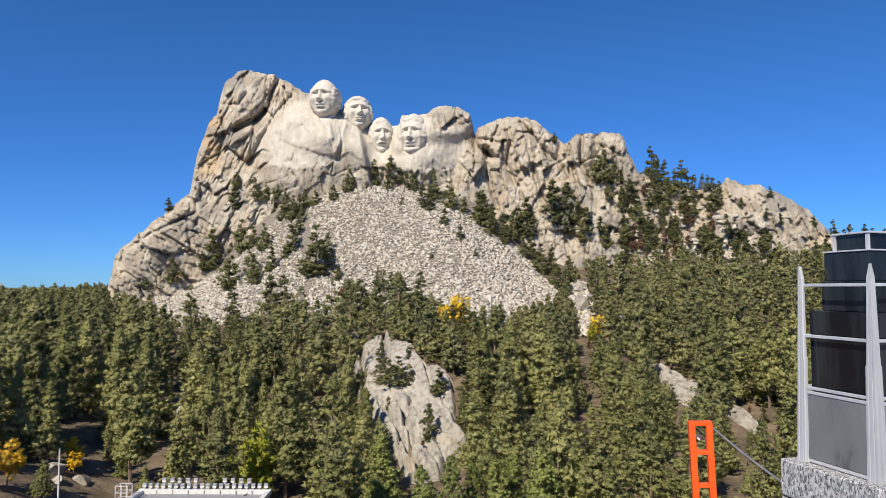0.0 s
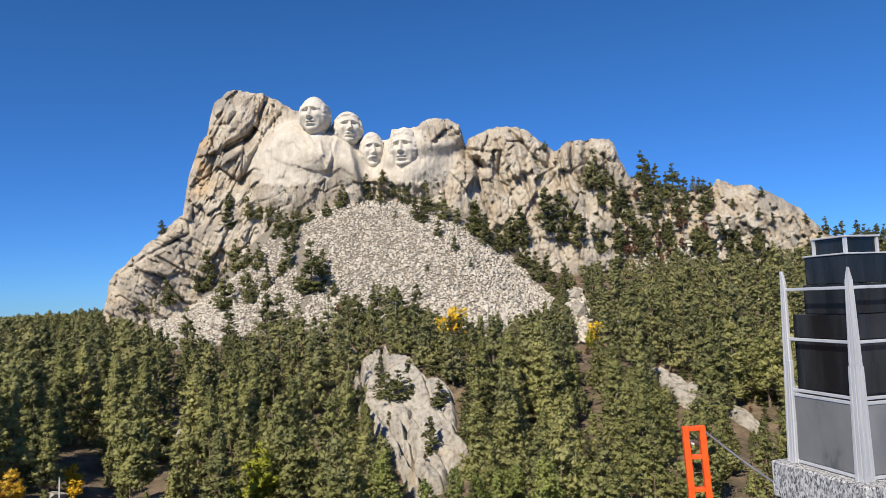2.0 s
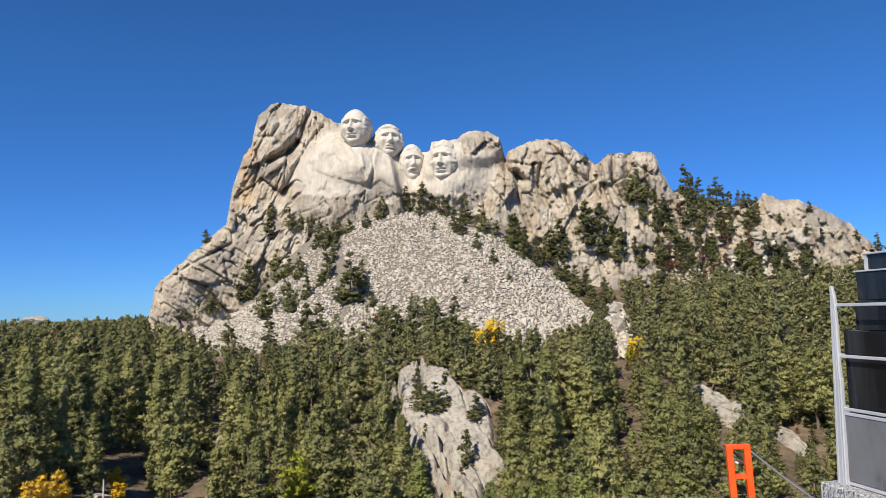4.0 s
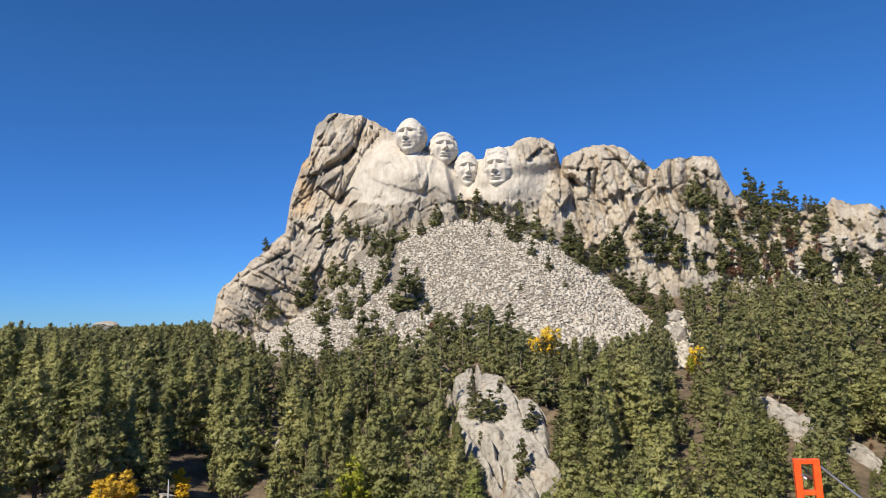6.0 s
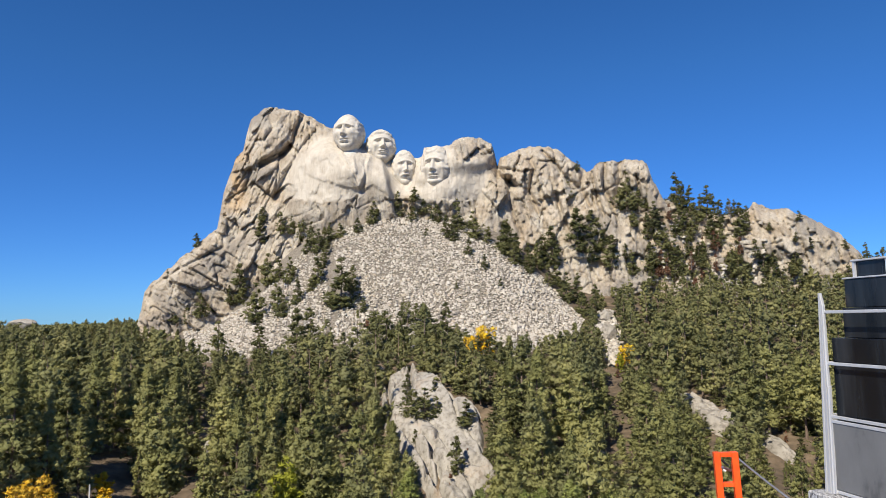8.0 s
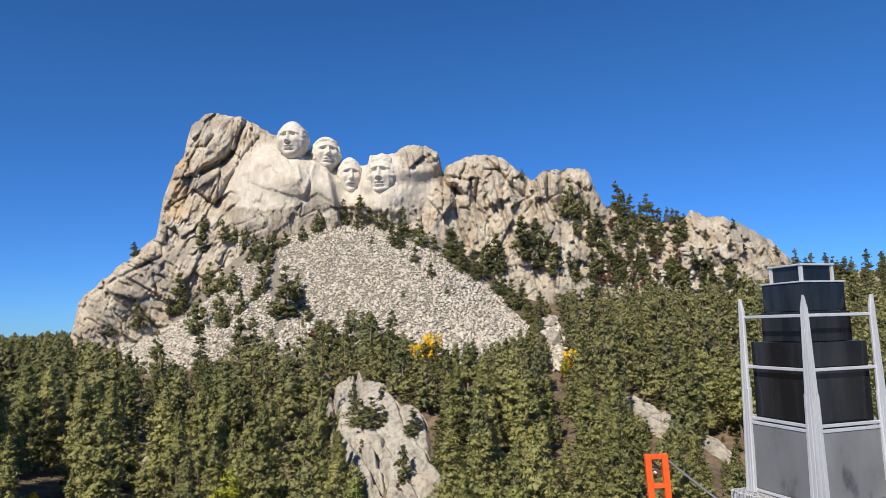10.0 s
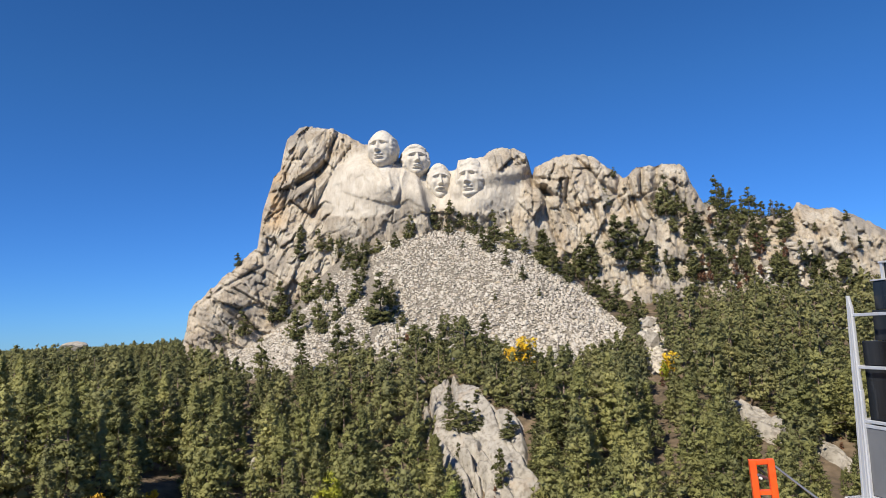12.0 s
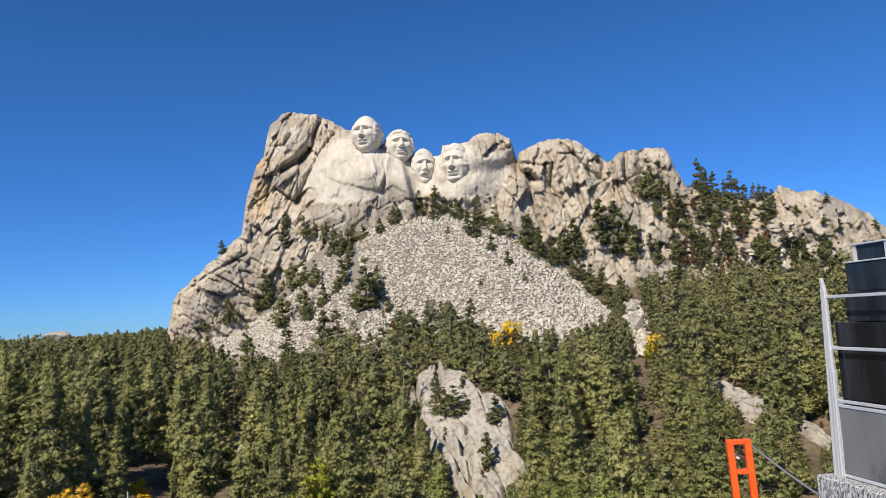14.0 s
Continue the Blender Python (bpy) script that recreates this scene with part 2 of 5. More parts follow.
    for line, width, depth in CLEFTS_LEFT + CLEFTS_CARVED + CLEFTS_RIGHT:
        best = np.full(x.shape, 99.0)
        for (x0, z0), (x1, z1) in zip(line, line[1:]):
            k = np.clip(((wx - x0) * (x1 - x0) + (wz - z0) * (z1 - z0)) / ((x1 - x0) ** 2 + (z1 - z0) ** 2), 0, 1)
            best = np.minimum(best, np.hypot(wx - x0 - k * (x1 - x0), wz - z0 - k * (z1 - z0)))
        y = y + 1.4 * depth * np.exp(-(best / width) ** 1.5)
    return y


def on_cliff(x, z, off=0.0):
    """World place of a point of the rock face, given on the upright plane 350 m away."""
    y = cliff_y(x, z) - off
    k = y / 350
    return x * k, y, 1.65 + (z - 1.65) * k
# ---- end of plan functions ----

# ---- materials ----
def material(name, rough=0.85, metal=0.0):
    m = bpy.data.materials.new(name)
    m.use_nodes = True
    b = m.node_tree.nodes["Principled BSDF"]
    b.inputs["Roughness"].default_value, b.inputs["Metallic"].default_value = rough, metal
    return m, m.node_tree, b


def node(nt, kind, ins=None, **props):
    n = nt.nodes.new("ShaderNode" + kind)
    for k, v in props.items():
        setattr(n, k, v)
    for k, v in (ins or {}).items():
        if isinstance(v, bpy.types.NodeSocket):
            nt.links.new(v, n.inputs[k])
        else:
            n.inputs[k].default_value = v
    return n


def place(nt, scale=(1, 1, 1)):
    g = node(nt, "NewGeometry")
    return node(nt, "Mapping", {"Vector": g.outputs["Position"], "Scale": scale}).outputs[0]


def noisy(nt, scale, detail=4.0, stretch=(1, 1, 1), rough=0.6):
    return node(nt, "TexNoise", {"Vector": place(nt, stretch), "Scale": scale, "Detail": detail, "Roughness": rough}).outputs["Fac"]


def ramp(nt, fac, stops):
    n = node(nt, "ValToRGB", {"Fac": fac})
    e = n.color_ramp.elements
    while len(e) < len(stops):
        e.new(0.5)
    for el, (p, c) in zip(e, stops):
        el.position, el.color = p, (c, c, c, 1) if isinstance(c, float) else (*c, 1)
    return n.outputs["Color"]


def mixed(nt, fac, a, b, blend="MIX"):
    n = node(nt, "Mix", data_type="RGBA", blend_type=blend)
    for i, v in ((0, fac), (6, a), (7, b)):
        if isinstance(v, bpy.types.NodeSocket):
            nt.links.new(v, n.inputs[i])
        else:
            n.inputs[i].default_value = (*v, 1) if isinstance(v, tuple) else v
    return n.outputs[2]


def bumped(nt, b, height, strength, distance):
    n = node(nt, "Bump", {"Height": height, "Strength": strength, "Distance": distance})
    nt.links.new(n.outputs[0], b.inputs["Normal"])


def paint(nt, b, colour):
    nt.links.new(colour, b.inputs["Base Color"])


def weathered_granite():
    m, nt, b = material("weathered_granite", 0.92)
    base = ramp(nt, noisy(nt, 0.11, 8), [(0.28, (0.30, 0.25, 0.188)), (0.46, (0.465, 0.395, 0.303)), (0.58, (0.525, 0.47, 0.383)), (0.72, (0.625, 0.557, 0.448))])
    streak = ramp(nt, noisy(nt, 0.7, 7, (1, 1, 0.35)), [(0.33, (0.50, 0.48, 0.46)), (0.52, (1.0, 1.0, 1.0))])
    base = mixed(nt, 0.6, base, streak, "MULTIPLY")
    rust = ramp(nt, noisy(nt, 0.045, 5, (1, 1, 0.45)), [(0.50, 0.0), (0.66, 1.0)])
    stain = node(nt, "Attribute", attribute_name="rust").outputs["Fac"]
    k = node(nt, "Math", {0: rust, 1: 0.22}, operation="MULTIPLY").outputs[0]
    k = node(nt, "Math", {0: k, 1: stain}, operation="MAXIMUM").outputs[0]
    base = mixed(nt, k, base, (0.52, 0.37, 0.21))
    grey = node(nt, "Attribute", attribute_name="grey").outputs["Fac"]
    base = mixed(nt, grey, base, mixed(nt, noisy(nt, 0.8, 8, (1, 1, 0.3)), (0.17, 0.155, 0.135), (0.34, 0.31, 0.27)))
    lich = ramp(nt, noisy(nt, 0.9, 6), [(0.55, 0.0), (0.72, 0.55)])
    base = mixed(nt, lich, base, (0.16, 0.155, 0.13))
    cut = mixed(nt, ramp(nt, noisy(nt, 0.35, 7, (1, 1, 0.4)), [(0.35, 0.0), (0.70, 1.0)]), (0.51, 0.452, 0.367), (0.64, 0.588, 0.50))
    drip = ramp(nt, noisy(nt, 1.3, 4, (1, 1, 0.05)), [(0.55, (1.0, 1.0, 1.0)), (0.75, (0.68, 0.62, 0.55))])
    cut = mixed(nt, 0.6, cut, drip, "MULTIPLY")
    col = mixed(nt, node(nt, "Attribute", attribute_name="carved").outputs["Fac"], base, cut)
    paint(nt, b, col)
    v = node(nt, "TexVoronoi", {"Vector": place(nt, (1, 1, 0.5)), "Scale": 0.75, "Randomness": 1.0}, feature="DISTANCE_TO_EDGE").outputs["Distance"]
    crack = ramp(nt, v, [(0.0, 0.0), (0.09, 1.0)])
    wild = node(nt, "Math", {0: 0.30, 1: node(nt, "Math", {0: node(nt, "Attribute", attribute_name="carved").outputs["Fac"], 1: 0.30}, operation="MULTIPLY").outputs[0]}, operation="SUBTRACT").outputs[0]
    tall = node(nt, "Math", {0: crack, 1: wild}, operation="MULTIPLY").outputs[0]
    bumped(nt, b, node(nt, "Math", {0: noisy(nt, 1.1, 10, (1, 1, 0.7), rough=0.72), 1: tall}, operation="ADD").outputs[0], 1.0, 0.45)
    return m


def carved_granite():
    m, nt, b = material("carved_granite", 0.85)
    col = mixed(nt, ramp(nt, noisy(nt, 0.5, 7), [(0.35, 0.0), (0.7, 1.0)]), (0.53, 0.483, 0.41), (0.645, 0.607, 0.535))
    drip = ramp(nt, noisy(nt, 1.6, 4, (1, 1, 0.08)), [(0.58, (1.0, 1.0, 1.0)), (0.78, (0.72, 0.67, 0.60))])
    paint(nt, b, mixed(nt, 0.5, col, drip, "MULTIPLY"))
    bumped(nt, b, noisy(nt, 3.0, 7), 0.4, 0.25)
    return m


def broken_granite():
    m, nt, b = material("broken_granite", 0.92)
    isle = node(nt, "NewGeometry").outputs["Random Per Island"]
    col = ramp(nt, isle, [(0.0, (0.29, 0.258, 0.21)), (0.35, (0.49, 0.445, 0.375)), (0.8, (0.63, 0.583, 0.505)), (1.0, (0.46, 0.385, 0.29))])
    paint(nt, b, mixed(nt, 0.5, col, ramp(nt, noisy(nt, 1.5, 6), [(0.3, (0.510, 0.493, 0.468)), (0.6, (1.0, 1.0, 1.0))]), "MULTIPLY"))
    bumped(nt, b, noisy(nt, 3.0, 6), 0.5, 0.2)
    return m


def slab_granite():
    m, nt, b = material("bare_granite", 0.9)
    col = ramp(nt, noisy(nt, 0.22, 8), [(0.3, (0.30, 0.272, 0.228)), (0.5, (0.385, 0.354, 0.303)), (0.68, (0.455, 0.42, 0.363))])
    dark = ramp(nt, noisy(nt, 0.9, 10, (1, 0.6, 1)), [(0.36, (0.38, 0.36, 0.34)), (0.52, (1.0, 1.0, 1.0))])
    col = mixed(nt, 0.7, col, dark, "MULTIPLY")
    paint(nt, b, mixed(nt, ramp(nt, noisy(nt, 0.12, 4), [(0.55, 0.0), (0.7, 0.4)]), col, (0.383, 0.255, 0.145)))
    bumped(nt, b, noisy(nt, 1.8, 11, (1, 0.6, 1), rough=0.7), 0.7, 0.2)
    return m


def forest_floor():
    m, nt, b = material("forest_floor", 0.95)
    col = ramp(nt, noisy(nt, 0.25, 8), [(0.3, (0.068, 0.053, 0.034)), (0.5, (0.145, 0.106, 0.068)), (0.66, (0.230, 0.170, 0.111)), (0.8, (0.102, 0.098, 0.043))])
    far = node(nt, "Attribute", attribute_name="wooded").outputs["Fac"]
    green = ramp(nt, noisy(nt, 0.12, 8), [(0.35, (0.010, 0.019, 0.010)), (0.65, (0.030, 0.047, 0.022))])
    dark_scree = node(nt, "Attribute", attribute_name="scree").outputs["Fac"]
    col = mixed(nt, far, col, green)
    # scree ground is kept dark: shade put into the gaps between blocks
    paint(nt, b, mixed(nt, dark_scree, col, ramp(nt, noisy(nt, 1.2, 8), [(0.3, (0.111, 0.093, 0.072)), (0.7, (0.306, 0.272, 0.221))])))
    bumped(nt, b, noisy(nt, 1.2, 8), 0.8, 0.5)
    return m


def foliage(name, dark, mid, light, per_object=True):
    m, nt, b = material(name, 0.75)
    b.inputs["Specular IOR Level"].default_value = 0.25
    fac = noisy(nt, 0.13, 3)
    isle = node(nt, "NewGeometry").outputs["Random Per Island"]
    k = node(nt, "Math", {0: isle, 1: 0.16, 2: 0.10}, operation="MULTIPLY_ADD").outputs[0]
    k = node(nt, "Math", {0: fac, 1: 0.75, 2: k}, operation="MULTIPLY_ADD").outputs[0]
    # each tree has its own tone
    r = node(nt, "ObjectInfo").outputs["Random"] if per_object else node(nt, "Attribute", attribute_name="tone").outputs["Fac"]
    k = node(nt, "Math", {0: r, 1: 0.34, 2: k}, operation="MULTIPLY_ADD").outputs[0]
    k = node(nt, "Math", {0: k, 1: 0.14}, operation="SUBTRACT").outputs[0]
    col = ramp(nt, k, [(0.25, dark), (0.58, mid), (0.92, light)])
    grey = tuple(0.55 * c + 0.45 * sum(mid) / 3 for c in mid)
    col = mixed(nt, ramp(nt, noisy(nt, 0.085, 2), [(0.50, 0.0), (0.66, 0.30)]), col, grey)
    paint(nt, b, col)
    # light passes through the needles and leaves
    thin = node(nt, "BsdfTranslucent", {"Color": col})
    both = node(nt, "MixShader", {0: 0.25, 1: b.outputs[0], 2: thin.outputs[0]})
    nt.links.new(both.outputs[0], nt.nodes["Material Output"].inputs["Surface"])
    return m


def bark():
    m, nt, b = material("bark", 0.95)
    paint(nt, b, ramp(nt, noisy(nt, 4.0, 6, (1, 1, 0.25)), [(0.35, (0.08, 0.06, 0.048)), (0.65, (0.27, 0.20, 0.155))]))
    bumped(nt, b, noisy(nt, 9.0, 4, (1, 1, 0.25)), 0.6, 0.05)
    return m


def grey_wood():
    m, nt, b = material("dead_wood", 0.95)
    paint(nt, b, ramp(nt, noisy(nt, 5.0, 5, (1, 1, 0.2)), [(0.35, (0.13, 0.11, 0.10)), (0.65, (0.30, 0.26, 0.24))]))
    return m


def aluminium():
    m, nt, b = material("brushed_aluminium", 0.5, 0.35)
    paint(nt, b, ramp(nt, noisy(nt, 9.0, 6, (1, 1, 0.15)), [(0.3, (0.527, 0.535, 0.552)), (0.7, (0.663, 0.671, 0.680))]))
    bumped(nt, b, noisy(nt, 160.0, 3, (1, 1, 0.05)), 0.08, 0.002)
    return m


def dark_glass():
    m, nt, b = material("smoked_glass", 0.12)
    paint(nt, b, ramp(nt, noisy(nt, 5.0, 6, (1, 1, 0.12)), [(0.4, (0.006, 0.007, 0.009)), (0.75, (0.03, 0.034, 0.04))]))
    nt.links.new(ramp(nt, noisy(nt, 7.0, 6, (1, 1, 0.1)), [(0.4, 0.10), (0.75, 0.35)]), b.inputs["Roughness"])
    b.inputs["Coat Weight"].default_value = 0.1
    b.inputs["Specular IOR Level"].default_value = 0.35
    return m


def frosted_panel():
    m, nt, b = material("frosted_panel", 0.5)
    paint(nt, b, ramp(nt, noisy(nt, 3.0, 7, (1, 1, 0.5)), [(0.32, (0.06, 0.063, 0.068)), (0.42, (0.155, 0.158, 0.162)), (0.6, (0.185, 0.189, 0.193)), (0.8, (0.235, 0.239, 0.244))]))
    return m


def speckled_granite():
    m, nt, b = material("speckled_granite", 0.75)
    v = node(nt, "TexVoronoi", {"Vector": place(nt, (1, 1, 0.5)), "Scale": 95.0}).outputs["Color"]
    grey = ramp(nt, node(nt, "SeparateColor", {"Color": v}).outputs[0], [(0.10, (0.13, 0.13, 0.135)), (0.32, (0.36, 0.355, 0.35)), (0.75, (0.58, 0.575, 0.57))])
    fine = ramp(nt, noisy(nt, 42.0, 5, (1.0, 1.0, 0.5)), [(0.36, (0.22, 0.22, 0.23)), (0.52, (1.0, 1.0, 1.0))])
    paint(nt, b, mixed(nt, 0.8, grey, fine, "MULTIPLY"))
    bumped(nt, b, noisy(nt, 42.0, 6, (1.0, 1.0, 0.5)), 0.9, 0.012)
    return m


def orange_paint():
    m, nt, b = material("orange_paint", 0.5)
    worn = ramp(nt, noisy(nt, 14.0, 6), [(0.3, (0.88, 0.085, 0.008)), (0.62, (0.98, 0.115, 0.012)), (0.82, (0.85, 0.16, 0.05))])
    paint(nt, b, worn)
    return m


def plain(name, colour, rough=0.7, metal=0.0, scale=4.0, vary=0.25):
    m, nt, b = material(name, rough, metal)
    lo = tuple(c * (1 - vary) for c in colour)
    paint(nt, b, ramp(nt, noisy(nt, scale, 6), [(0.3, lo), (0.7, colour)]))
    return m


ROCK, CARVED, BROKEN, SLAB, FLOOR = weathered_granite(), carved_granite(), broken_granite(), slab_granite(), forest_floor()
BARK, DEAD, ALU, GLASS, PANEL, GRANITE, ORANGE = bark(), grey_wood(), aluminium(), dark_glass(), frosted_panel(), speckled_granite(), orange_paint()
PINE = foliage("pine_needles", (0.118, 0.13, 0.048), (0.252, 0.255, 0.094), (0.42, 0.40, 0.155))
PINE_HIGH = foliage("mountain_pine_needles", (0.07, 0.078, 0.032), (0.14, 0.145, 0.055), (0.24, 0.235, 0.095))
# a brighter, greener needle colour for the broad near pines
PINE_LIGHT = foliage("bright_pine_needles", (0.13, 0.16, 0.045), (0.26, 0.30, 0.085), (0.42, 0.45, 0.15))
PINE_FAR = foliage("far_pine_needles", (0.092, 0.10, 0.04), (0.212, 0.214, 0.086), (0.36, 0.335, 0.14), False)
GOLD = foliage("golden_leaves", (0.60, 0.36, 0.014), (0.84, 0.55, 0.024), (0.93, 0.70, 0.07))
LIME = foliage("yellow_green_leaves", (0.16, 0.19, 0.02), (0.30, 0.33, 0.035), (0.45, 0.45, 0.06))
RUSTY = foliage("rusty_needles", (0.13, 0.065, 0.04), (0.22, 0.115, 0.07), (0.32, 0.18, 0.11))
CONCRETE = plain("concrete", (0.42, 0.41, 0.39), 0.85)
WHITE_STEEL = plain("white_painted_steel", (0.72, 0.72, 0.70), 0.5)
ROOF = plain("grey_roofing", (0.30, 0.30, 0.31), 0.7)
LAMP_GREY = plain("grey_painted_steel", (0.33, 0.34, 0.37), 0.5)
BLUE = plain("blue_cloth", (0.03, 0.05, 0.16), 0.8)
CABLE = plain("steel_cable", (0.30, 0.31, 0.33), 0.45, 0.7)
BLACK = plain("black_joint", (0.02, 0.02, 0.02), 0.6)


# ---- builders ----
def mesh_of(name, verts, faces, mat, smooth_faces=False, normals=None):
    me = bpy.data.meshes.new(name)
    verts = np.asarray(verts, np.float32).reshape(-1, 3)
    if isinstance(faces, np.ndarray):
        n, k = faces.shape
        me.vertices.add(len(verts))
        me.vertices.foreach_set("co", verts.ravel())
        me.loops.add(n * k)
        me.loops.foreach_set("vertex_index", faces.astype(np.int32).ravel())
        me.polygons.add(n)
        me.polygons.foreach_set("loop_start", np.arange(0, n * k, k, dtype=np.int32))
        me.update(calc_edges=True)
    else:
        me.from_pydata(verts.tolist(), [], faces)
    if mat:
        me.materials.append(mat)
    if normals is not None:
        me.normals_split_custom_set_from_vertices(np.asarray(normals, np.float32))
    if smooth_faces:
        me.polygons.foreach_set("use_smooth", np.ones(len(me.polygons), bool))
    return me


def attribute(me, name, values):
    a = me.attributes.new(name, "FLOAT", "POINT")
    a.data.foreach_set("value", np.asarray(values, np.float32))


def part(name, bm, mat, parent=None, label=""):
    """Links a bmesh as one mesh object under a thing or a part."""
    me = bpy.data.meshes.new(name)
    bm.to_mesh(me)
    bm.free()
    me.materials.append(mat)
    return held(name, me, parent, label)


def held(name, me, parent=None, label="", m=None):
    ob = new(name, me)
    ob.parent = parent
    if m is not None:
        ob.matrix_basis = m
    return tagged(ob, label)


def box(bm, lo, hi, bevel=0.0):
    c, s = (Vector(lo) + Vector(hi)) / 2, Vector(hi) - Vector(lo)
    r = bmesh.ops.create_cube(bm, size=1, matrix=Matrix.Translation(c) @ Matrix.Diagonal((*s, 1)))
    if bevel:
        edges = {e for v in r["verts"] for e in v.link_edges}
        bmesh.ops.bevel(bm, geom=list(edges), offset=bevel, segments=1, affect="EDGES")
    return r


def boxed(lo, hi, bevel=0.0):
    bm = bmesh.new()
    box(bm, lo, hi, bevel)
    return bm


def rod(bm, a, b, r0, r1=None, sides=8):
    a, b = Vector(a), Vector(b)
    m = Matrix.Translation((a + b) / 2) @ (b - a).to_track_quat("Z", "Y").to_matrix().to_4x4()
    bmesh.ops.create_cone(bm, cap_ends=True, segments=sides, radius1=r0, radius2=r0 if r1 is None else r1, depth=(b - a).length, matrix=m)


def rodded(a, b, r0, r1=None, sides=8):
    bm = bmesh.new()
    rod(bm, a, b, r0, r1, sides)
    return bm


def thing(name, label, category, group="", m=None):
    ob = new(name)
    ob.empty_display_size = 0.2
    if m is not None:
        ob.matrix_basis = m
    return tagged(ob, label, category, group)


def sheet(nx, ny):
    """Quads of a grid with nx by ny points, rows of nx."""
    i = np.arange(nx - 1)[None, :] + nx * np.arange(ny - 1)[:, None]
    return np.stack([i, i + 1, i + 1 + nx, i + nx], -1).reshape(-1, 4)


# ---- the land ----
def build_ground():
    xs = np.concatenate([-np.geomspace(4800, 330, 16), np.arange(-320, 321, 3.4), np.geomspace(330, 4800, 16)])
    ys = np.concatenate([[-4800, -1500, -500, -150, -50, -15, 0, 10], np.arange(20, 420, 3.2), np.geomspace(425, 4800, 40)])
    gx, gy = np.meshgrid(xs, ys)
    gz = ground_z(gx, gy)
    # beyond the rock face the hill falls away again
    v = np.stack([gx, gy, gz], -1).reshape(-1, 3)
    me = mesh_of("ground", v, sheet(len(xs), len(ys)), FLOOR, True)
    x, y = v[:, 0], v[:, 1]
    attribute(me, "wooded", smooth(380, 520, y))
    u = x / np.maximum(y, 20)
    attribute(me, "scree", np.maximum(talus_mask(x, y), smooth(270, 300, y) * smooth(420, 400, y) * smooth(-0.47, -0.40, u) * smooth(0.10, 0.05, u)))
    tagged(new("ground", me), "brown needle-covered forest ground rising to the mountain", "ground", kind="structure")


def build_cliff():
    xs = np.concatenate([np.arange(-172, 100, 0.5), np.arange(100, 262, 0.7)])
    top = crest_z(xs) + (1.5 * fbm(xs / 4.0, 0 * xs, 0 * xs, 3, 71) + 0.9 * (hashed(np.floor(xs / 2.3), 0 * xs, 0 * xs, 73) - 0.5)) * (1 - 0.7 * carved(xs, crest_z(xs) - 1))
    low = np.interp(xs, [-172, -120, -60, 20, 90, 262], [-30, -16, 28, 14, -6, -16])
    low = np.minimum(low, top - 6)
    levels = np.arange(-30, 117, 0.56)
    rows = len(levels)
    X = np.broadcast_to(xs, (rows, len(xs)))
    # level rows, ended at the foot and at the crest
    Z = np.clip(levels[:, None], low, top)
    px, py, pz = on_cliff(X, Z)
    front = np.stack([px, py, pz], -1)
    back = []
    for k in range(1, 9):
        q = k / 8
        b = front[-1].copy()
        b[:, 1] += 60 * q
        b[:, 0] *= b[:, 1] / front[-1][:, 1]
        b[:, 2] -= (b[:, 2] + 5) * q ** 1.6
        b[:, 2] += 2.5 * fbm(b[:, 0] / 9, b[:, 1] / 9, 0 * b[:, 0], 2, 77) * (1 - q)
        back.append(b)
    v = np.concatenate([front, np.array(back)], 0)
    quads = sheet(len(xs), v.shape[0])
    tall = np.concatenate([Z.ravel(), np.full(8 * len(xs), -99.0)])[quads]
    # rows that lie together above the crest or below the foot leave no faces
    me = mesh_of("mountain", v.reshape(-1, 3), quads[(np.ptp(tall, axis=1) > 1e-4) | (tall.min(1) < -98)], ROCK, False)
    c = np.concatenate([carved(X, Z) * (1 - 0.75 * np.exp(-((X + 47) / 9) ** 4) * smooth(58, 62, Z) * smooth(80, 73, Z)), np.zeros((8, len(xs)))], 0)
    attribute(me, "carved", c.ravel())
    r = 0.9 * np.exp(-((X + 121) / 7) ** 2) * smooth(55, 66, Z) * smooth(100, 88, Z) + 0.45 * np.exp(-((X - 66) / 7) ** 2 - ((Z - 70) / 9) ** 2) + 0.3 * np.exp(-((X - 5) / 8) ** 2 - ((Z - 84) / 8) ** 2) + 0.5 * np.exp(-((X - 30) / 5) ** 2 - ((Z - 45) / 7) ** 2)
    r = r * smooth(-0.35, 0.25, fbm(X / 6, Z / 12, 0 * X, 3, 81))
    dark = 0.55 * np.exp(-((X + 66) / 24) ** 4) * smooth(49, 53, Z) * smooth(68, 65, Z + 0.05 * (X + 60)) + 0.7 * np.exp(-((X + 47) / 9) ** 4) * smooth(58, 64, Z) * smooth(80, 73, Z)
    dark = dark * smooth(-0.4, 0.2, fbm(X / 4, Z / 9, 0 * X, 3, 83)) + 0.65 * smooth(0.05, 0.35, fbm(X / 22, Z / 16, 0 * X, 3, 85)) * (1 - carved(X, Z))
    attribute(me, "grey", np.concatenate([np.clip(dark, 0, 1), np.zeros((8, len(xs)))], 0).ravel())
    attribute(me, "rust", np.concatenate([r, np.zeros((8, len(xs)))], 0).ravel())
    tagged(new("mountain", me), "weathered grey-tan granite mountain with a smooth carved face", "mountain", kind="structure")


build_ground()
build_cliff()


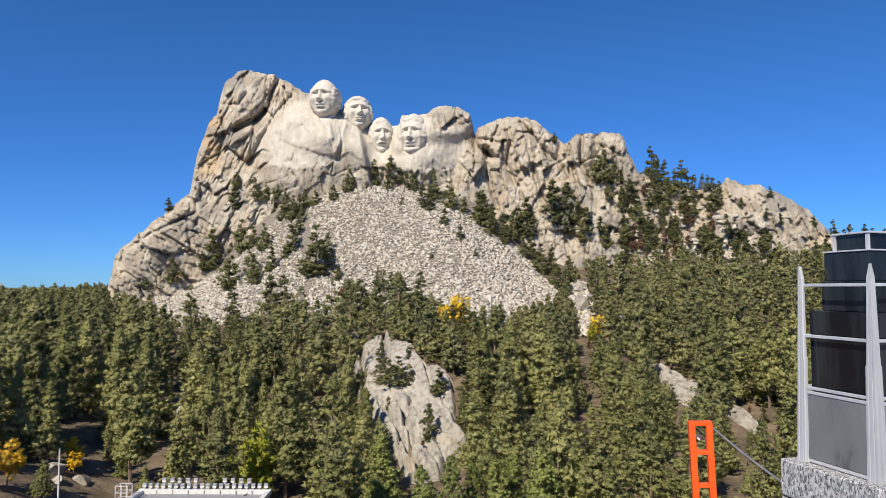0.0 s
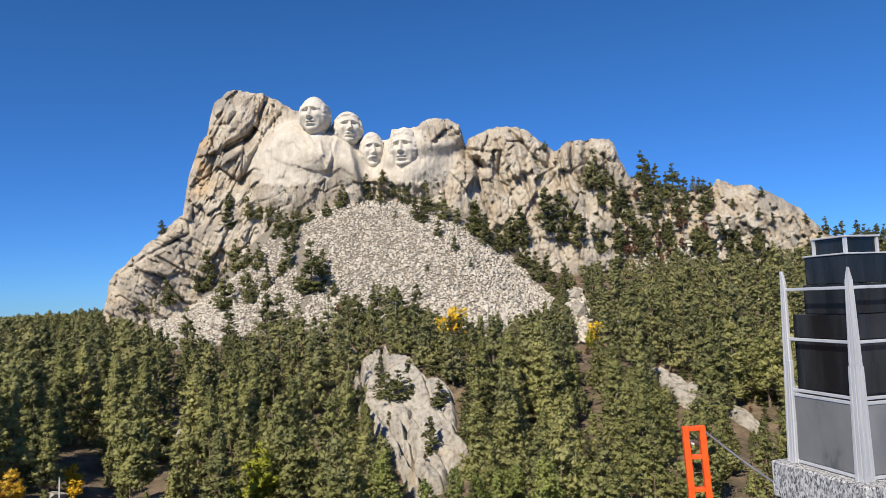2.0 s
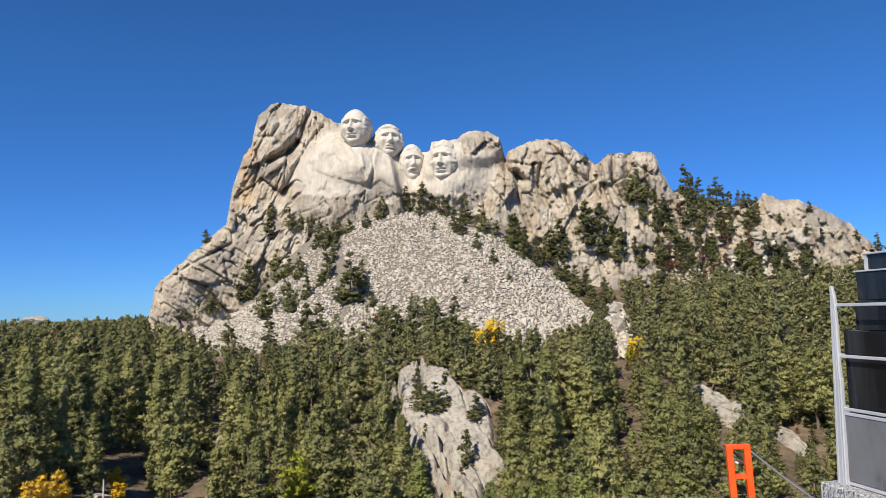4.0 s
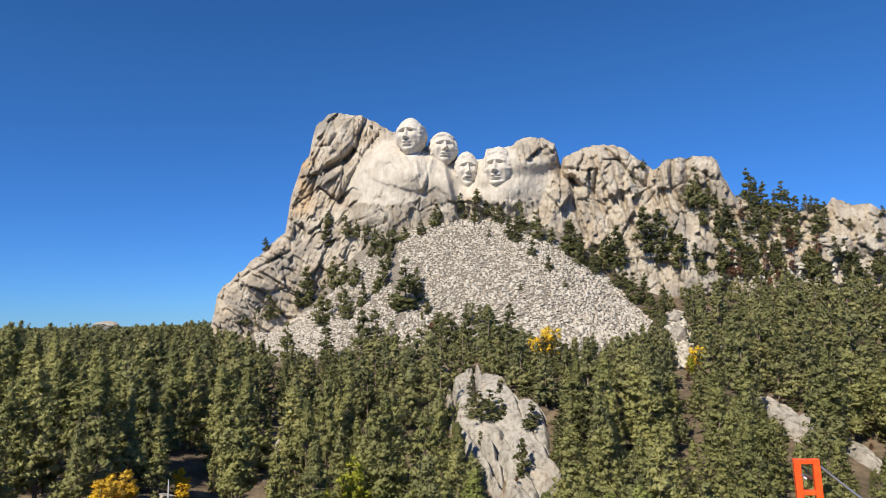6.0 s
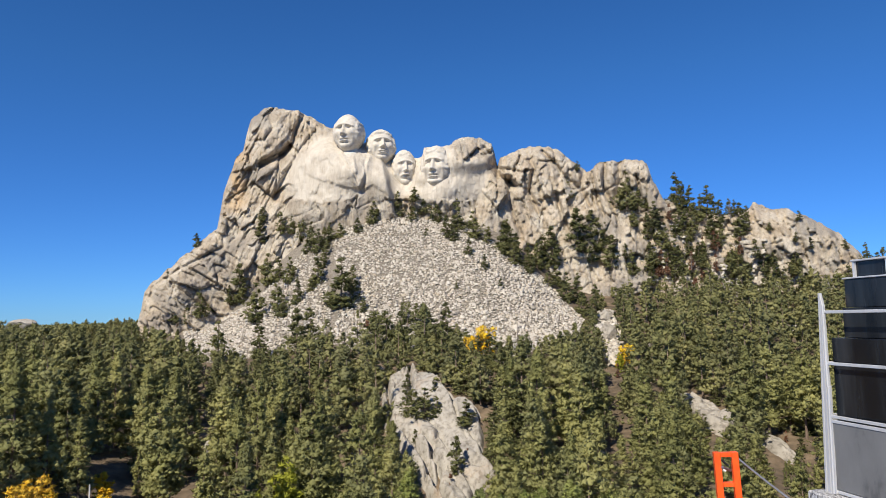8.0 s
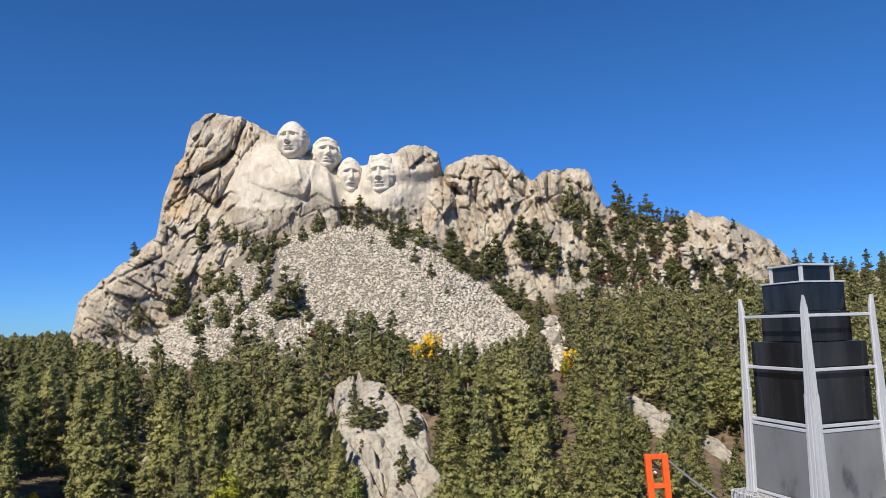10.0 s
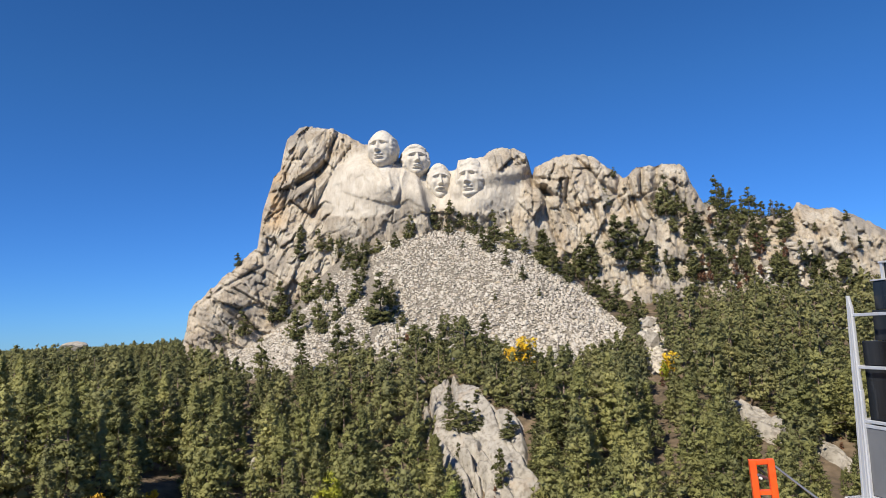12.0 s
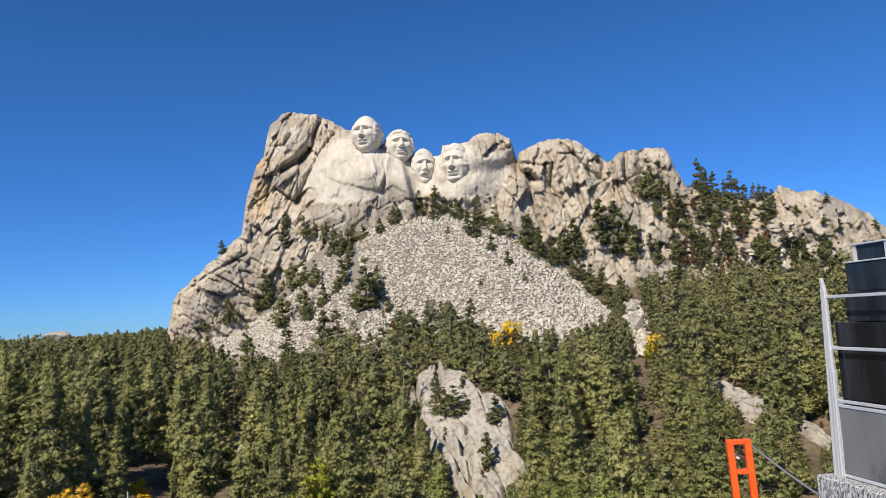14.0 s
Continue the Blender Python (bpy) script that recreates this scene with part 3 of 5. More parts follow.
# ---- carved heads ----
def build_head(x, z, width, height, turn, tip, y, style):
    """A plain over-life-size head cut from the granite: brow, nose, mouth, chin and hair, looking along -y before it is turned."""
    n, k = 100, 84
    lat, lon = np.linspace(-math.pi / 2, math.pi / 2, k), np.linspace(0, 2 * math.pi, n, endpoint=False)
    lo, la = np.meshgrid(lon, lat)
    X, Y, Z = np.cos(la) * np.sin(lo), -np.cos(la) * np.cos(lo), np.sin(la)
    X, Y, Z = (np.sign(v) * np.abs(v) ** p for v, p in ((X, 0.84), (Y, 0.74), (Z, 0.90)))
    fx = X
    X = X * np.interp(Z, [-1, -0.9, -0.7, -0.35, 0.1, 0.5, 1], [0.50, 0.60, 0.72, 0.84, 0.90, 0.86, 0.62])
    ax = np.abs(X)
    g = lambda cx, cz, rx, rz: np.exp(-(((ax - cx) / rx) ** 2 + ((Z - cz) / rz) ** 2))
    line = lambda cz, rz, w: np.exp(-((Z - cz) / rz) ** 2) * smooth(w + 0.1, w - 0.1, ax)
    front = smooth(0.15, -0.30, Y)
    # brow and forehead, eye sockets with lids, cheeks
    d = 0.13 * line(0.27 + 0.05 * np.cos(ax * 5), 0.06, 0.62) - 0.07 * smooth(0.40, 0.95, Z)
    d = d - 0.26 * g(0.30, 0.15, 0.16, 0.085) + 0.15 * g(0.31, 0.11, 0.12, 0.05) - 0.04 * g(0.31, 0.115, 0.10, 0.014) + 0.09 * g(0.50, -0.10, 0.20, 0.14) - 0.08 * g(0.40, -0.42, 0.12, 0.16)
    # nose: a narrow bridge, broader and deep below
    ridge = np.interp(Z, [-0.29, -0.25, -0.19, 0.04, 0.20, 0.27], [0.0, 0.26, 0.44, 0.26, 0.17, 0.0])
    d = d + ridge * np.exp(-(X / np.interp(Z, [-0.25, -0.12, 0.2], [0.15, 0.09, 0.07])) ** 2) + 0.10 * g(0.14, -0.20, 0.06, 0.05)
    # mouth and chin
    d = d - 0.06 * line(-0.32, 0.04, 0.12) + 0.09 * line(-0.39, 0.045, 0.24) - 0.12 * line(-0.46, 0.020, 0.25) + 0.10 * line(-0.51, 0.045, 0.20)
    d = d - 0.10 * line(-0.60, 0.05, 0.30) + 0.15 * g(0.0, -0.80, 0.30, 0.14)
    if style == "moustache":
        d = d + 0.15 * line(-0.40 - 0.14 * ax, 0.06, 0.38) - 0.06 * line(-0.52, 0.03, 0.3)
    if style == "beard":
        d = d + 0.13 * smooth(-0.58, -0.74, Z) + 0.09 * smooth(0.45, 0.62, ax) * smooth(0.0, -0.15, Z)
    top_hair = smooth(0.56, 0.64, Z + 0.22 * (ax - 0.25)) * (0.35 if style == "wig" else 1.0)
    side_hair = smooth(0.76, 0.88, np.abs(fx)) * smooth(-0.72, -0.45, Z)
    hair = np.maximum(top_hair, side_hair)
    strand = fbm(X * 6, Y * 3, Z * 9, 3, 91)
    puff = {"wig": 0.07, "loose": 0.10, "moustache": 0.04, "beard": 0.08}[style]
    swell = 1 + hair * (puff + (0.08 if style == "wig" else 0.13) * strand)
    Y = Y - d * front * (1 - 0.9 * hair)
    X, Z, Y = X * swell, Z * (1 + 0.5 * (swell - 1)), Y * swell
    bumpy = 0.012 * fbm(X * 9, Y * 9, Z * 9, 3, 95)
    v = np.stack([X * (1 + bumpy) * width / 2, Y * (1 + bumpy) * width * 0.50, Z * height / 2], -1).reshape(-1, 3)
    i = np.arange(n)[None, :] + n * np.arange(k - 1)[:, None]
    j = (np.arange(n)[None, :] + 1) % n + n * np.arange(k - 1)[:, None]
    f = np.stack([i, j, j + n, i + n], -1).reshape(-1, 4)
    if style == "wig":
        # the neck, spreading to the shoulders
        a = np.linspace(0, 2 * math.pi, 40, endpoint=False)
        rings = [(-0.30, 0.27, 0.28, 0.12), (-0.44, 0.28, 0.29, 0.11), (-0.56, 0.36, 0.35, 0.05), (-0.72, 0.56, 0.45, 0.02), (-0.90, 0.85, 0.52, 0.06), (-1.10, 1.05, 0.55, 0.12)]
        neck = np.array([[(rx * width * math.sin(q), back * width - ry * width * math.cos(q), up * height) for q in a] for up, rx, ry, back in rings]).reshape(-1, 3)
        neck += 0.25 * fbm(neck[:, 0] / 2, neck[:, 1] / 2, neck[:, 2] / 3, 3, 97)[:, None]
        i = np.arange(40)[None, :] + 40 * np.arange(len(rings) - 1)[:, None]
        j = (np.arange(40)[None, :] + 1) % 40 + 40 * np.arange(len(rings) - 1)[:, None]
        f = np.concatenate([f, np.stack([j, i, i + 40, j + 40], -1).reshape(-1, 4) + len(v)])
        v = np.concatenate([v, neck])
    me = mesh_of("carved_head", v, f, CARVED, True)
    kk = y / 350
    ob = new("carved_head", me)
    ob.matrix_basis = pose(x * kk, y, 1.65 + (z - 1.65) * kk, tip, 0, turn)
    return ob


HEADS = [(-60.8, 99.6, 16.4, 20.8, -12, -3, 350.0, "wig", "colossal pale granite head carved at the front of the cliff"),
         (-44.4, 91.6, 16.4, 19.0, 17, -8, 357.0, "loose", "colossal pale granite head set back beside the first one"),
         (-32.2, 80.2, 14.2, 20.6, 14, -2, 357.0, "moustache", "colossal granite head deep in a recess of the cliff"),
         (-14.6, 80.4, 17.2, 22.6, -15, -2, 352.4, "beard", "colossal granite head on the flank of the cliff")]
for hx, hz, hw, hh, turn, tip, deep, style, words in HEADS:
    tagged(build_head(hx, hz, hw, hh, turn, tip, deep, style), words, "rock carving", "heads carved in the mountain")


# ---- broken rock ----
# bare rock ledges in plan, traced along the camera's sight lines, with their height and description
LEDGES = [([(57.9, 195.4), (62.1, 195.9), (64.5, 184.4), (65, 170.9), (61, 165.9), (57.9, 173.4), (57.5, 186.4)], 2.8, "pale slanting granite ledge among the pines"),
          ([(67.3, 174.9), (69, 171.4), (70.8, 159.4), (69.5, 152.4), (67.2, 151.9), (65.9, 156.4), (65.2, 165.9)], 2.0, "low broken granite ledge beside brush on the slope"),
          ([(56.8, 306.9), (64.3, 311.4), (62.6, 284.4), (57.9, 260.4), (49.1, 236.9), (47.3, 238.9), (50.8, 271.9)], 1.4, "steep strip of pale broken granite between the pines"),
          ([(136.5, 304.4), (138.5, 297.4), (131.9, 280.9), (128.3, 261.4), (124.6, 255.9), (127.8, 280.9)], 2.0, "narrow pale granite rib among the pines")]

def boulder_arrays(rng, count, places, sizes):
    """Many angular blocks as arrays: each a shaken, squashed box with cut corners."""
    base = np.array([[-1, -1, -1], [1, -1, -1], [1, 1, -1], [-1, 1, -1], [-1, -1, 1], [1, -1, 1], [1, 1, 1], [-1, 1, 1], [0, -1.25, 0.1], [0.1, 0, 1.3]], float)
    tris = np.array([[0, 1, 8], [1, 5, 8], [5, 4, 8], [4, 0, 8], [1, 2, 6], [1, 6, 5], [2, 3, 7], [2, 7, 6], [3, 0, 4], [3, 4, 7], [4, 5, 9], [5, 6, 9], [6, 7, 9], [7, 4, 9]])
    v = base[None] + rng.uniform(-0.42, 0.42, (count, 10, 3))
    v *= sizes[:, None, None] * rng.uniform([0.6, 0.55, 0.4], [1.35, 1.1, 0.85], (count, 3))[:, None, :]
    a, t = rng.uniform(0, 6.28, count), rng.normal(0, 0.35, count)
    ca, sa, ct, st = np.cos(a), np.sin(a), np.cos(t), np.sin(t)
    x, y, z = v[..., 0], v[..., 1], v[..., 2]
    y, z = y * ct[:, None] - z * st[:, None], y * st[:, None] + z * ct[:, None]
    x, y = x * ca[:, None] - y * sa[:, None], x * sa[:, None] + y * ca[:, None]
    v = np.stack([x, y, z], -1) + places[:, None, :]
    f = tris[None] + 10 * np.arange(count)[:, None, None]
    return v.reshape(-1, 3), f.reshape(-1, 3)


def scatter_in(rng, poly, count):
    p = np.array(poly)
    lo, hi = p.min(0), p.max(0)
    q = rng.uniform(lo, hi, (count * 4, 2))
    q = q[inside(q[:, 0], q[:, 1], poly)]
    return q[:count]


def build_talus():
    rng = np.random.default_rng(7)
    for poly, count, big in ((TALUS, 18000, 0.325), (TALUS_SMALL, 6500, 0.315), (LEDGES[2][0], 420, 0.62)):
        q = scatter_in(rng, poly, count)
        size = big * np.minimum(rng.lognormal(0, 0.36, len(q)), 2.4)
        z = ground_z(q[:, 0], q[:, 1]) + (1.3 if poly is LEDGES[2][0] else 0.15) + rng.uniform(0.0, 0.7, len(q)) * size
        v, f = boulder_arrays(rng, len(q), np.column_stack([q, z]), size)
        ob = new("talus", mesh_of("talus", v, f, BROKEN))
        tagged(ob, "steep apron of pale broken granite blocks under the cliff", "talus", kind="stuff")
        if poly is TALUS:
            foot = ob
    # the larger blocks at its lower end lie singly
    shapes = []
    for _ in range(8):
        v, f = boulder_arrays(rng, 1, np.zeros((1, 3)), np.ones(1))
        shapes.append(mesh_of("stone", v, f, BROKEN))
    q = scatter_in(rng, [(-40, 262), (-20, 255), (0, 234), (10, 224), (22, 250), (43, 276), (10, 282), (-30, 284)], 280)
    for x, y in q:
        s = 0.55 * rng.lognormal(0, 0.3)
        held("stone", shapes[int(rng.integers(0, 8))], foot, m=pose(x, y, float(ground_z(x, y)) + 0.35, 0, 0, rng.uniform(0, 360)) @ Matrix.Scale(s, 4))


build_talus()


# ---- trees ----
def tufts(rng, centres, radii, per, size):
    """Small tapered sprays that stand out all round each clump, ragged at its rim, as arrays."""
    n = len(centres) * per
    c, r = np.repeat(centres, per, 0), np.repeat(radii, per)
    d = rng.normal(0, 1, (n, 3))
    d[:, 2] += 0.25
    d /= np.linalg.norm(d, axis=1)[:, None]
    flat = np.array([1, 1, 0.74])
    p = c + d * (r * rng.uniform(0.5, 1.1, n))[:, None] * flat
    out = c * np.array([1, 1, 0])
    out = out / (np.linalg.norm(out, axis=1)[:, None] + 0.3)
    nor = 0.95 * d + 0.40 * out + np.array([0, 0, 0.15]) + rng.normal(0, 0.22, (n, 3))
    nor /= np.linalg.norm(nor, axis=1)[:, None]
    a = 0.75 * d + np.array([0, 0, 0.15]) + rng.normal(0, 0.55, (n, 3))
    a /= np.linalg.norm(a, axis=1)[:, None]
    b = np.cross(nor + rng.normal(0, 0.4, (n, 3)), a)
    b /= np.linalg.norm(b, axis=1)[:, None]
    s = size * rng.uniform(0.5, 1.6, n)[:, None]
    v = np.stack([p - b * s * 0.30 - a * s * 0.6, p + b * s * 0.30 - a * s * 0.6, p + a * s * 0.95], 1)
    flip = np.einsum("ij,ij->i", np.cross(v[:, 1] - v[:, 0], v[:, 2] - v[:, 0]), nor) < 0
    v[flip] = v[flip][:, [1, 0, 2]]
    # a rough heart in each clump keeps it from being seen through
    m = len(centres)
    axes = np.array([[1, 0, 0], [-0.5, 0.866, 0], [-0.5, -0.866, 0], [0, 0, 1], [0, 0, -1]], float)
    turn = rng.uniform(0, 6.28, m)
    ca, sa = np.cos(turn)[:, None], np.sin(turn)[:, None]
    k = np.broadcast_to(axes, (m, 5, 3)) * rng.uniform(0.7, 1.05, (m, 5, 1))
    k = np.stack([k[..., 0] * ca - k[..., 1] * sa, k[..., 0] * sa + k[..., 1] * ca, k[..., 2]], -1)
    heart = centres[:, None] + k * radii[:, None, None] * flat * 0.68
    tri = np.array([[0, 1, 3], [1, 2, 3], [2, 0, 3], [1, 0, 4], [2, 1, 4], [0, 2, 4]])
    tri = (tri[None] + 3 * n + 5 * np.arange(m)[:, None, None]).reshape(-1, 3)
    out = centres * np.array([1, 1, 0])
    out = out / (np.linalg.norm(out, axis=1)[:, None] + 0.3)
    hn = 0.95 * k + 0.40 * out[:, None] + np.array([0, 0, 0.15]) + rng.normal(0, 0.2, k.shape)
    hn /= np.linalg.norm(hn, axis=2)[..., None]
    return (np.concatenate([v.reshape(-1, 3), heart.reshape(-1, 3)]), np.concatenate([np.arange(3 * n).reshape(-1, 3), tri]),
            np.concatenate([np.repeat(nor, 3, 0), hn.reshape(-1, 3)]))


def pine_crown(rng, height, spread, clumps, per, size, bare=0.22, conical=0.5):
    """Needle clumps of one pine: uneven whorls of branches round the stem, longer below, each with two or three flat clumps."""
    whorls = max(6, int(height / 2.1))
    count = max(2, clumps // 2)
    u = rng.uniform(0, 1, count) ** 1.25
    layer = np.floor(u * whorls)
    h = bare + (0.97 - bare) * (layer + rng.uniform(-0.1, 1.1, count)) / whorls
    t = np.clip((1 - h) / (1 - bare), 0, 1)
    prof = (conical * t + (1 - conical) * np.sqrt(t)) * (0.62 + 0.38 * smooth(bare - 0.04, bare + 0.16, h)) + 0.03
    a = rng.uniform(0, 6.28, count)
    lobe = rng.uniform(0, 6.28, 3)
    side = 0.86 + 0.24 * np.sin(a + lobe[0] + 5 * h) + 0.22 * np.sin(2 * a + lobe[1] - 9 * h) + 0.12 * np.sin(3 * a + lobe[2] + 15 * h)
    side = np.clip(side, 0.35, 1.4) * rng.uniform(0.72, 1.2, whorls + 1)[layer.astype(int)]
    length = spread * prof * side * rng.uniform(0.72, 1.1, count)
    cs, rs = [], []
    for k, fat in ((0.92, 0.8), (0.56, 1.15)):
        r = length * k
        z = h * height + r * rng.uniform(-0.12, 0.22, count) + rng.normal(0, 0.012, count) * height
        cs.append(np.column_stack([r * np.cos(a), r * np.sin(a), z]))
        rs.append(spread * (0.10 + 0.16 * np.sqrt(t)) * fat * rng.uniform(0.65, 1.35, count) * min(1.0, (200 / clumps) ** 0.6))
    return tufts(rng, np.concatenate(cs), np.concatenate(rs), per, size)


def round_crown(rng, height, spread, clumps, per, size, bare=0.2):
    """Leaf clumps of a broad-leaved tree: a loose upright oval with an uneven edge."""
    d = rng.normal(0, 1, (clumps, 3))
    d /= np.linalg.norm(d, axis=1)[:, None]
    r = rng.uniform(0.3, 1.0, clumps) ** 0.5 * (0.8 + 0.3 * np.sin(3 * np.arctan2(d[:, 1], d[:, 0]) + 4 * d[:, 2]))
    half = height * (1 - bare) / 2
    c = d * r[:, None] * np.array([spread, spread, half]) + np.array([0, 0, height - half])
    return tufts(rng, c, spread * 0.22 * rng.uniform(0.6, 1.4, clumps), per, size)


def stem_bm(rng, height, radius, limbs, spread, bare, top=0.97):
    bm = bmesh.new()
    bend = rng.uniform(-0.02, 0.02, 2) * height
    pts = [Vector((bend[0] * math.sin(k * 2.2), bend[1] * math.sin(k * 2.7), k * height * top)) for k in (0, 0.3, 0.65, 1)]
    for i in range(3):
        rod(bm, pts[i], pts[i + 1], radius * (1 - 0.32 * i), radius * (1 - 0.32 * (i + 1)) + 0.01, 6)
    for _ in range(limbs):
        k = rng.uniform(bare, 0.92)
        a = rng.uniform(0, 6.28)
        ln = spread * (1.05 - k) * rng.uniform(0.6, 1.1)
        p = Vector((0, 0, k * height))
        rod(bm, p, p + Vector((ln * math.cos(a), ln * math.sin(a), ln * rng.uniform(-0.1, 0.35))), radius * 0.25, 0.015, 4)
    return bm


def tree_model(name, seed, height, spread, clumps, per, size, leaf, label, category, bare=0.22, conical=0.5, limbs=16, wood=BARK, crown=None):
    """One whole tree at the origin: a tapered stem with limbs, and a crown of many small tufts."""
    rng = np.random.default_rng(seed)
    t = thing(name, label, category)
    part("trunk", stem_bm(rng, height, height * 0.016 + 0.03, limbs, spread, bare), wood, t)
    if clumps:
        v, f, nor = crown(rng, height, spread, clumps, per, size, bare) if crown else pine_crown(rng, height, spread, clumps, per, size, bare, conical)
        held("crown", mesh_of("crown", v, f, leaf, normals=nor), t)
    return t


def clear_of_rock(x, y):
    return ~(inside(x, y, TALUS) | inside(x, y, TALUS_SMALL) | inside(x, y, SLAB_PLAN) | inside(x, y, STAGE_PLAN) | np.any([inside(x, y, p[0]) for p in LEDGES], axis=0))


# outline of the slab in plan, from sight lines of the camera
SLAB_PLAN = [(-17.4, 215.0), (-7.4, 185.0), (-4.0, 178.0), (0.5, 173.0), (3.0, 166.5), (2.8, 158.0), (6.0, 153.5), (5.1, 151.0), (1.0, 149.5), (-1.0, 143.0), (-6.4, 141.0), (-10.3, 152.0), (-21.0, 174.5), (-26.9, 211.5)]
# tree tops are cut to fit the camera's view: bearing and slope of the sight line that stays free, and how far out it
# holds
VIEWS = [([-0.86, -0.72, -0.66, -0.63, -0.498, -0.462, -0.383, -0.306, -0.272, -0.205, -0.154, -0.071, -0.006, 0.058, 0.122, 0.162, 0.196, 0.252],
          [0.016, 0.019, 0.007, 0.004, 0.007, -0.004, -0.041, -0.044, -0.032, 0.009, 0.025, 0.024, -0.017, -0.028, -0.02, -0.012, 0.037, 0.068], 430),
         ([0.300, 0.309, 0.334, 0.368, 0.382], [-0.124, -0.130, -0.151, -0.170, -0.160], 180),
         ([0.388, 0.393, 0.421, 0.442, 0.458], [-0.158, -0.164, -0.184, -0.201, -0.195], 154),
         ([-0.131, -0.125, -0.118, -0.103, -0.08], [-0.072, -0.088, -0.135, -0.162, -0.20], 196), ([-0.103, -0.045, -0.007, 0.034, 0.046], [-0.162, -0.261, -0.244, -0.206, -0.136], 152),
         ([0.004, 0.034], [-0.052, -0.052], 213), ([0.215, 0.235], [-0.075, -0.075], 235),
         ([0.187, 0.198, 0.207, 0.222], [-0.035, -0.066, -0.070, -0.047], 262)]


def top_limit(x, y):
    """Height that tree tops are cut to, so that the camera's sight lines stay free."""
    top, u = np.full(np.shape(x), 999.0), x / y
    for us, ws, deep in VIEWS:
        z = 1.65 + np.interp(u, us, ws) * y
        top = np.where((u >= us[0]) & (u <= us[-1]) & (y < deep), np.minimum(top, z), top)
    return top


# gaps fitted to the camera's view: place, half width and depth
SIGHT_GAPS = [(3, 215, 3, 8), (53, 236, 3, 10), (-33, 126, 3, 40), (-68, 128, 3, 20), (-72, 108, 4, 2), (-38.8, 262, 3, 40), (15.8, 222, 3, 12),
          (-61, 164, 3, 24), (-28, 158, 2.5, 14), (-62, 120, 3, 12), (28, 130, 3, 12), (-66, 110, 6, 14)]
STAGE_PLAN = [(-62, 80), (-22, 80), (-24, 112.5), (-58, 112.5)]


def forest_places(rng, y0, y1, step):
    # an even but unruly spread, turned so that no rows show
    p, q = np.meshgrid(np.arange(-480, 481, step), np.arange(-480, 481, step))
    p, q = p + rng.uniform(-0.55, 0.55, p.shape) * step, q + rng.uniform(-0.55, 0.55, q.shape) * step
    x, y = (0.857 * p - 0.515 * q).ravel(), (250 + 0.515 * p + 0.857 * q).ravel()
    near = (y >= y0) & (y < y1) & (np.abs(x) < 330)
    x, y = x[near], y[near]
    u = x / y
    keep = (u > -0.86) & (u < 0.73) & clear_of_rock(x, y)
    # trees are left out on the camera's sight lines to the aspens and bare rocks
    for sx, sy, wide, deep in SIGHT_GAPS:
        keep &= ~((np.abs(x - sx * y / sy) < wide) & (y < sy + 3) & (y > sy - deep))
    keep &= ~((y < 152) & (y > 104) & (u > -0.075) & (u < 0.035))
    # stand back from the face itself
    keep &= y < np.interp(u, [-0.9, -0.48, -0.42, -0.3, -0.03, 0.07, 0.2, 0.3, 0.9], [420, 420, 318, 262, 256, 336, 336, 338, 345])
    return x[keep], y[keep], u[keep]


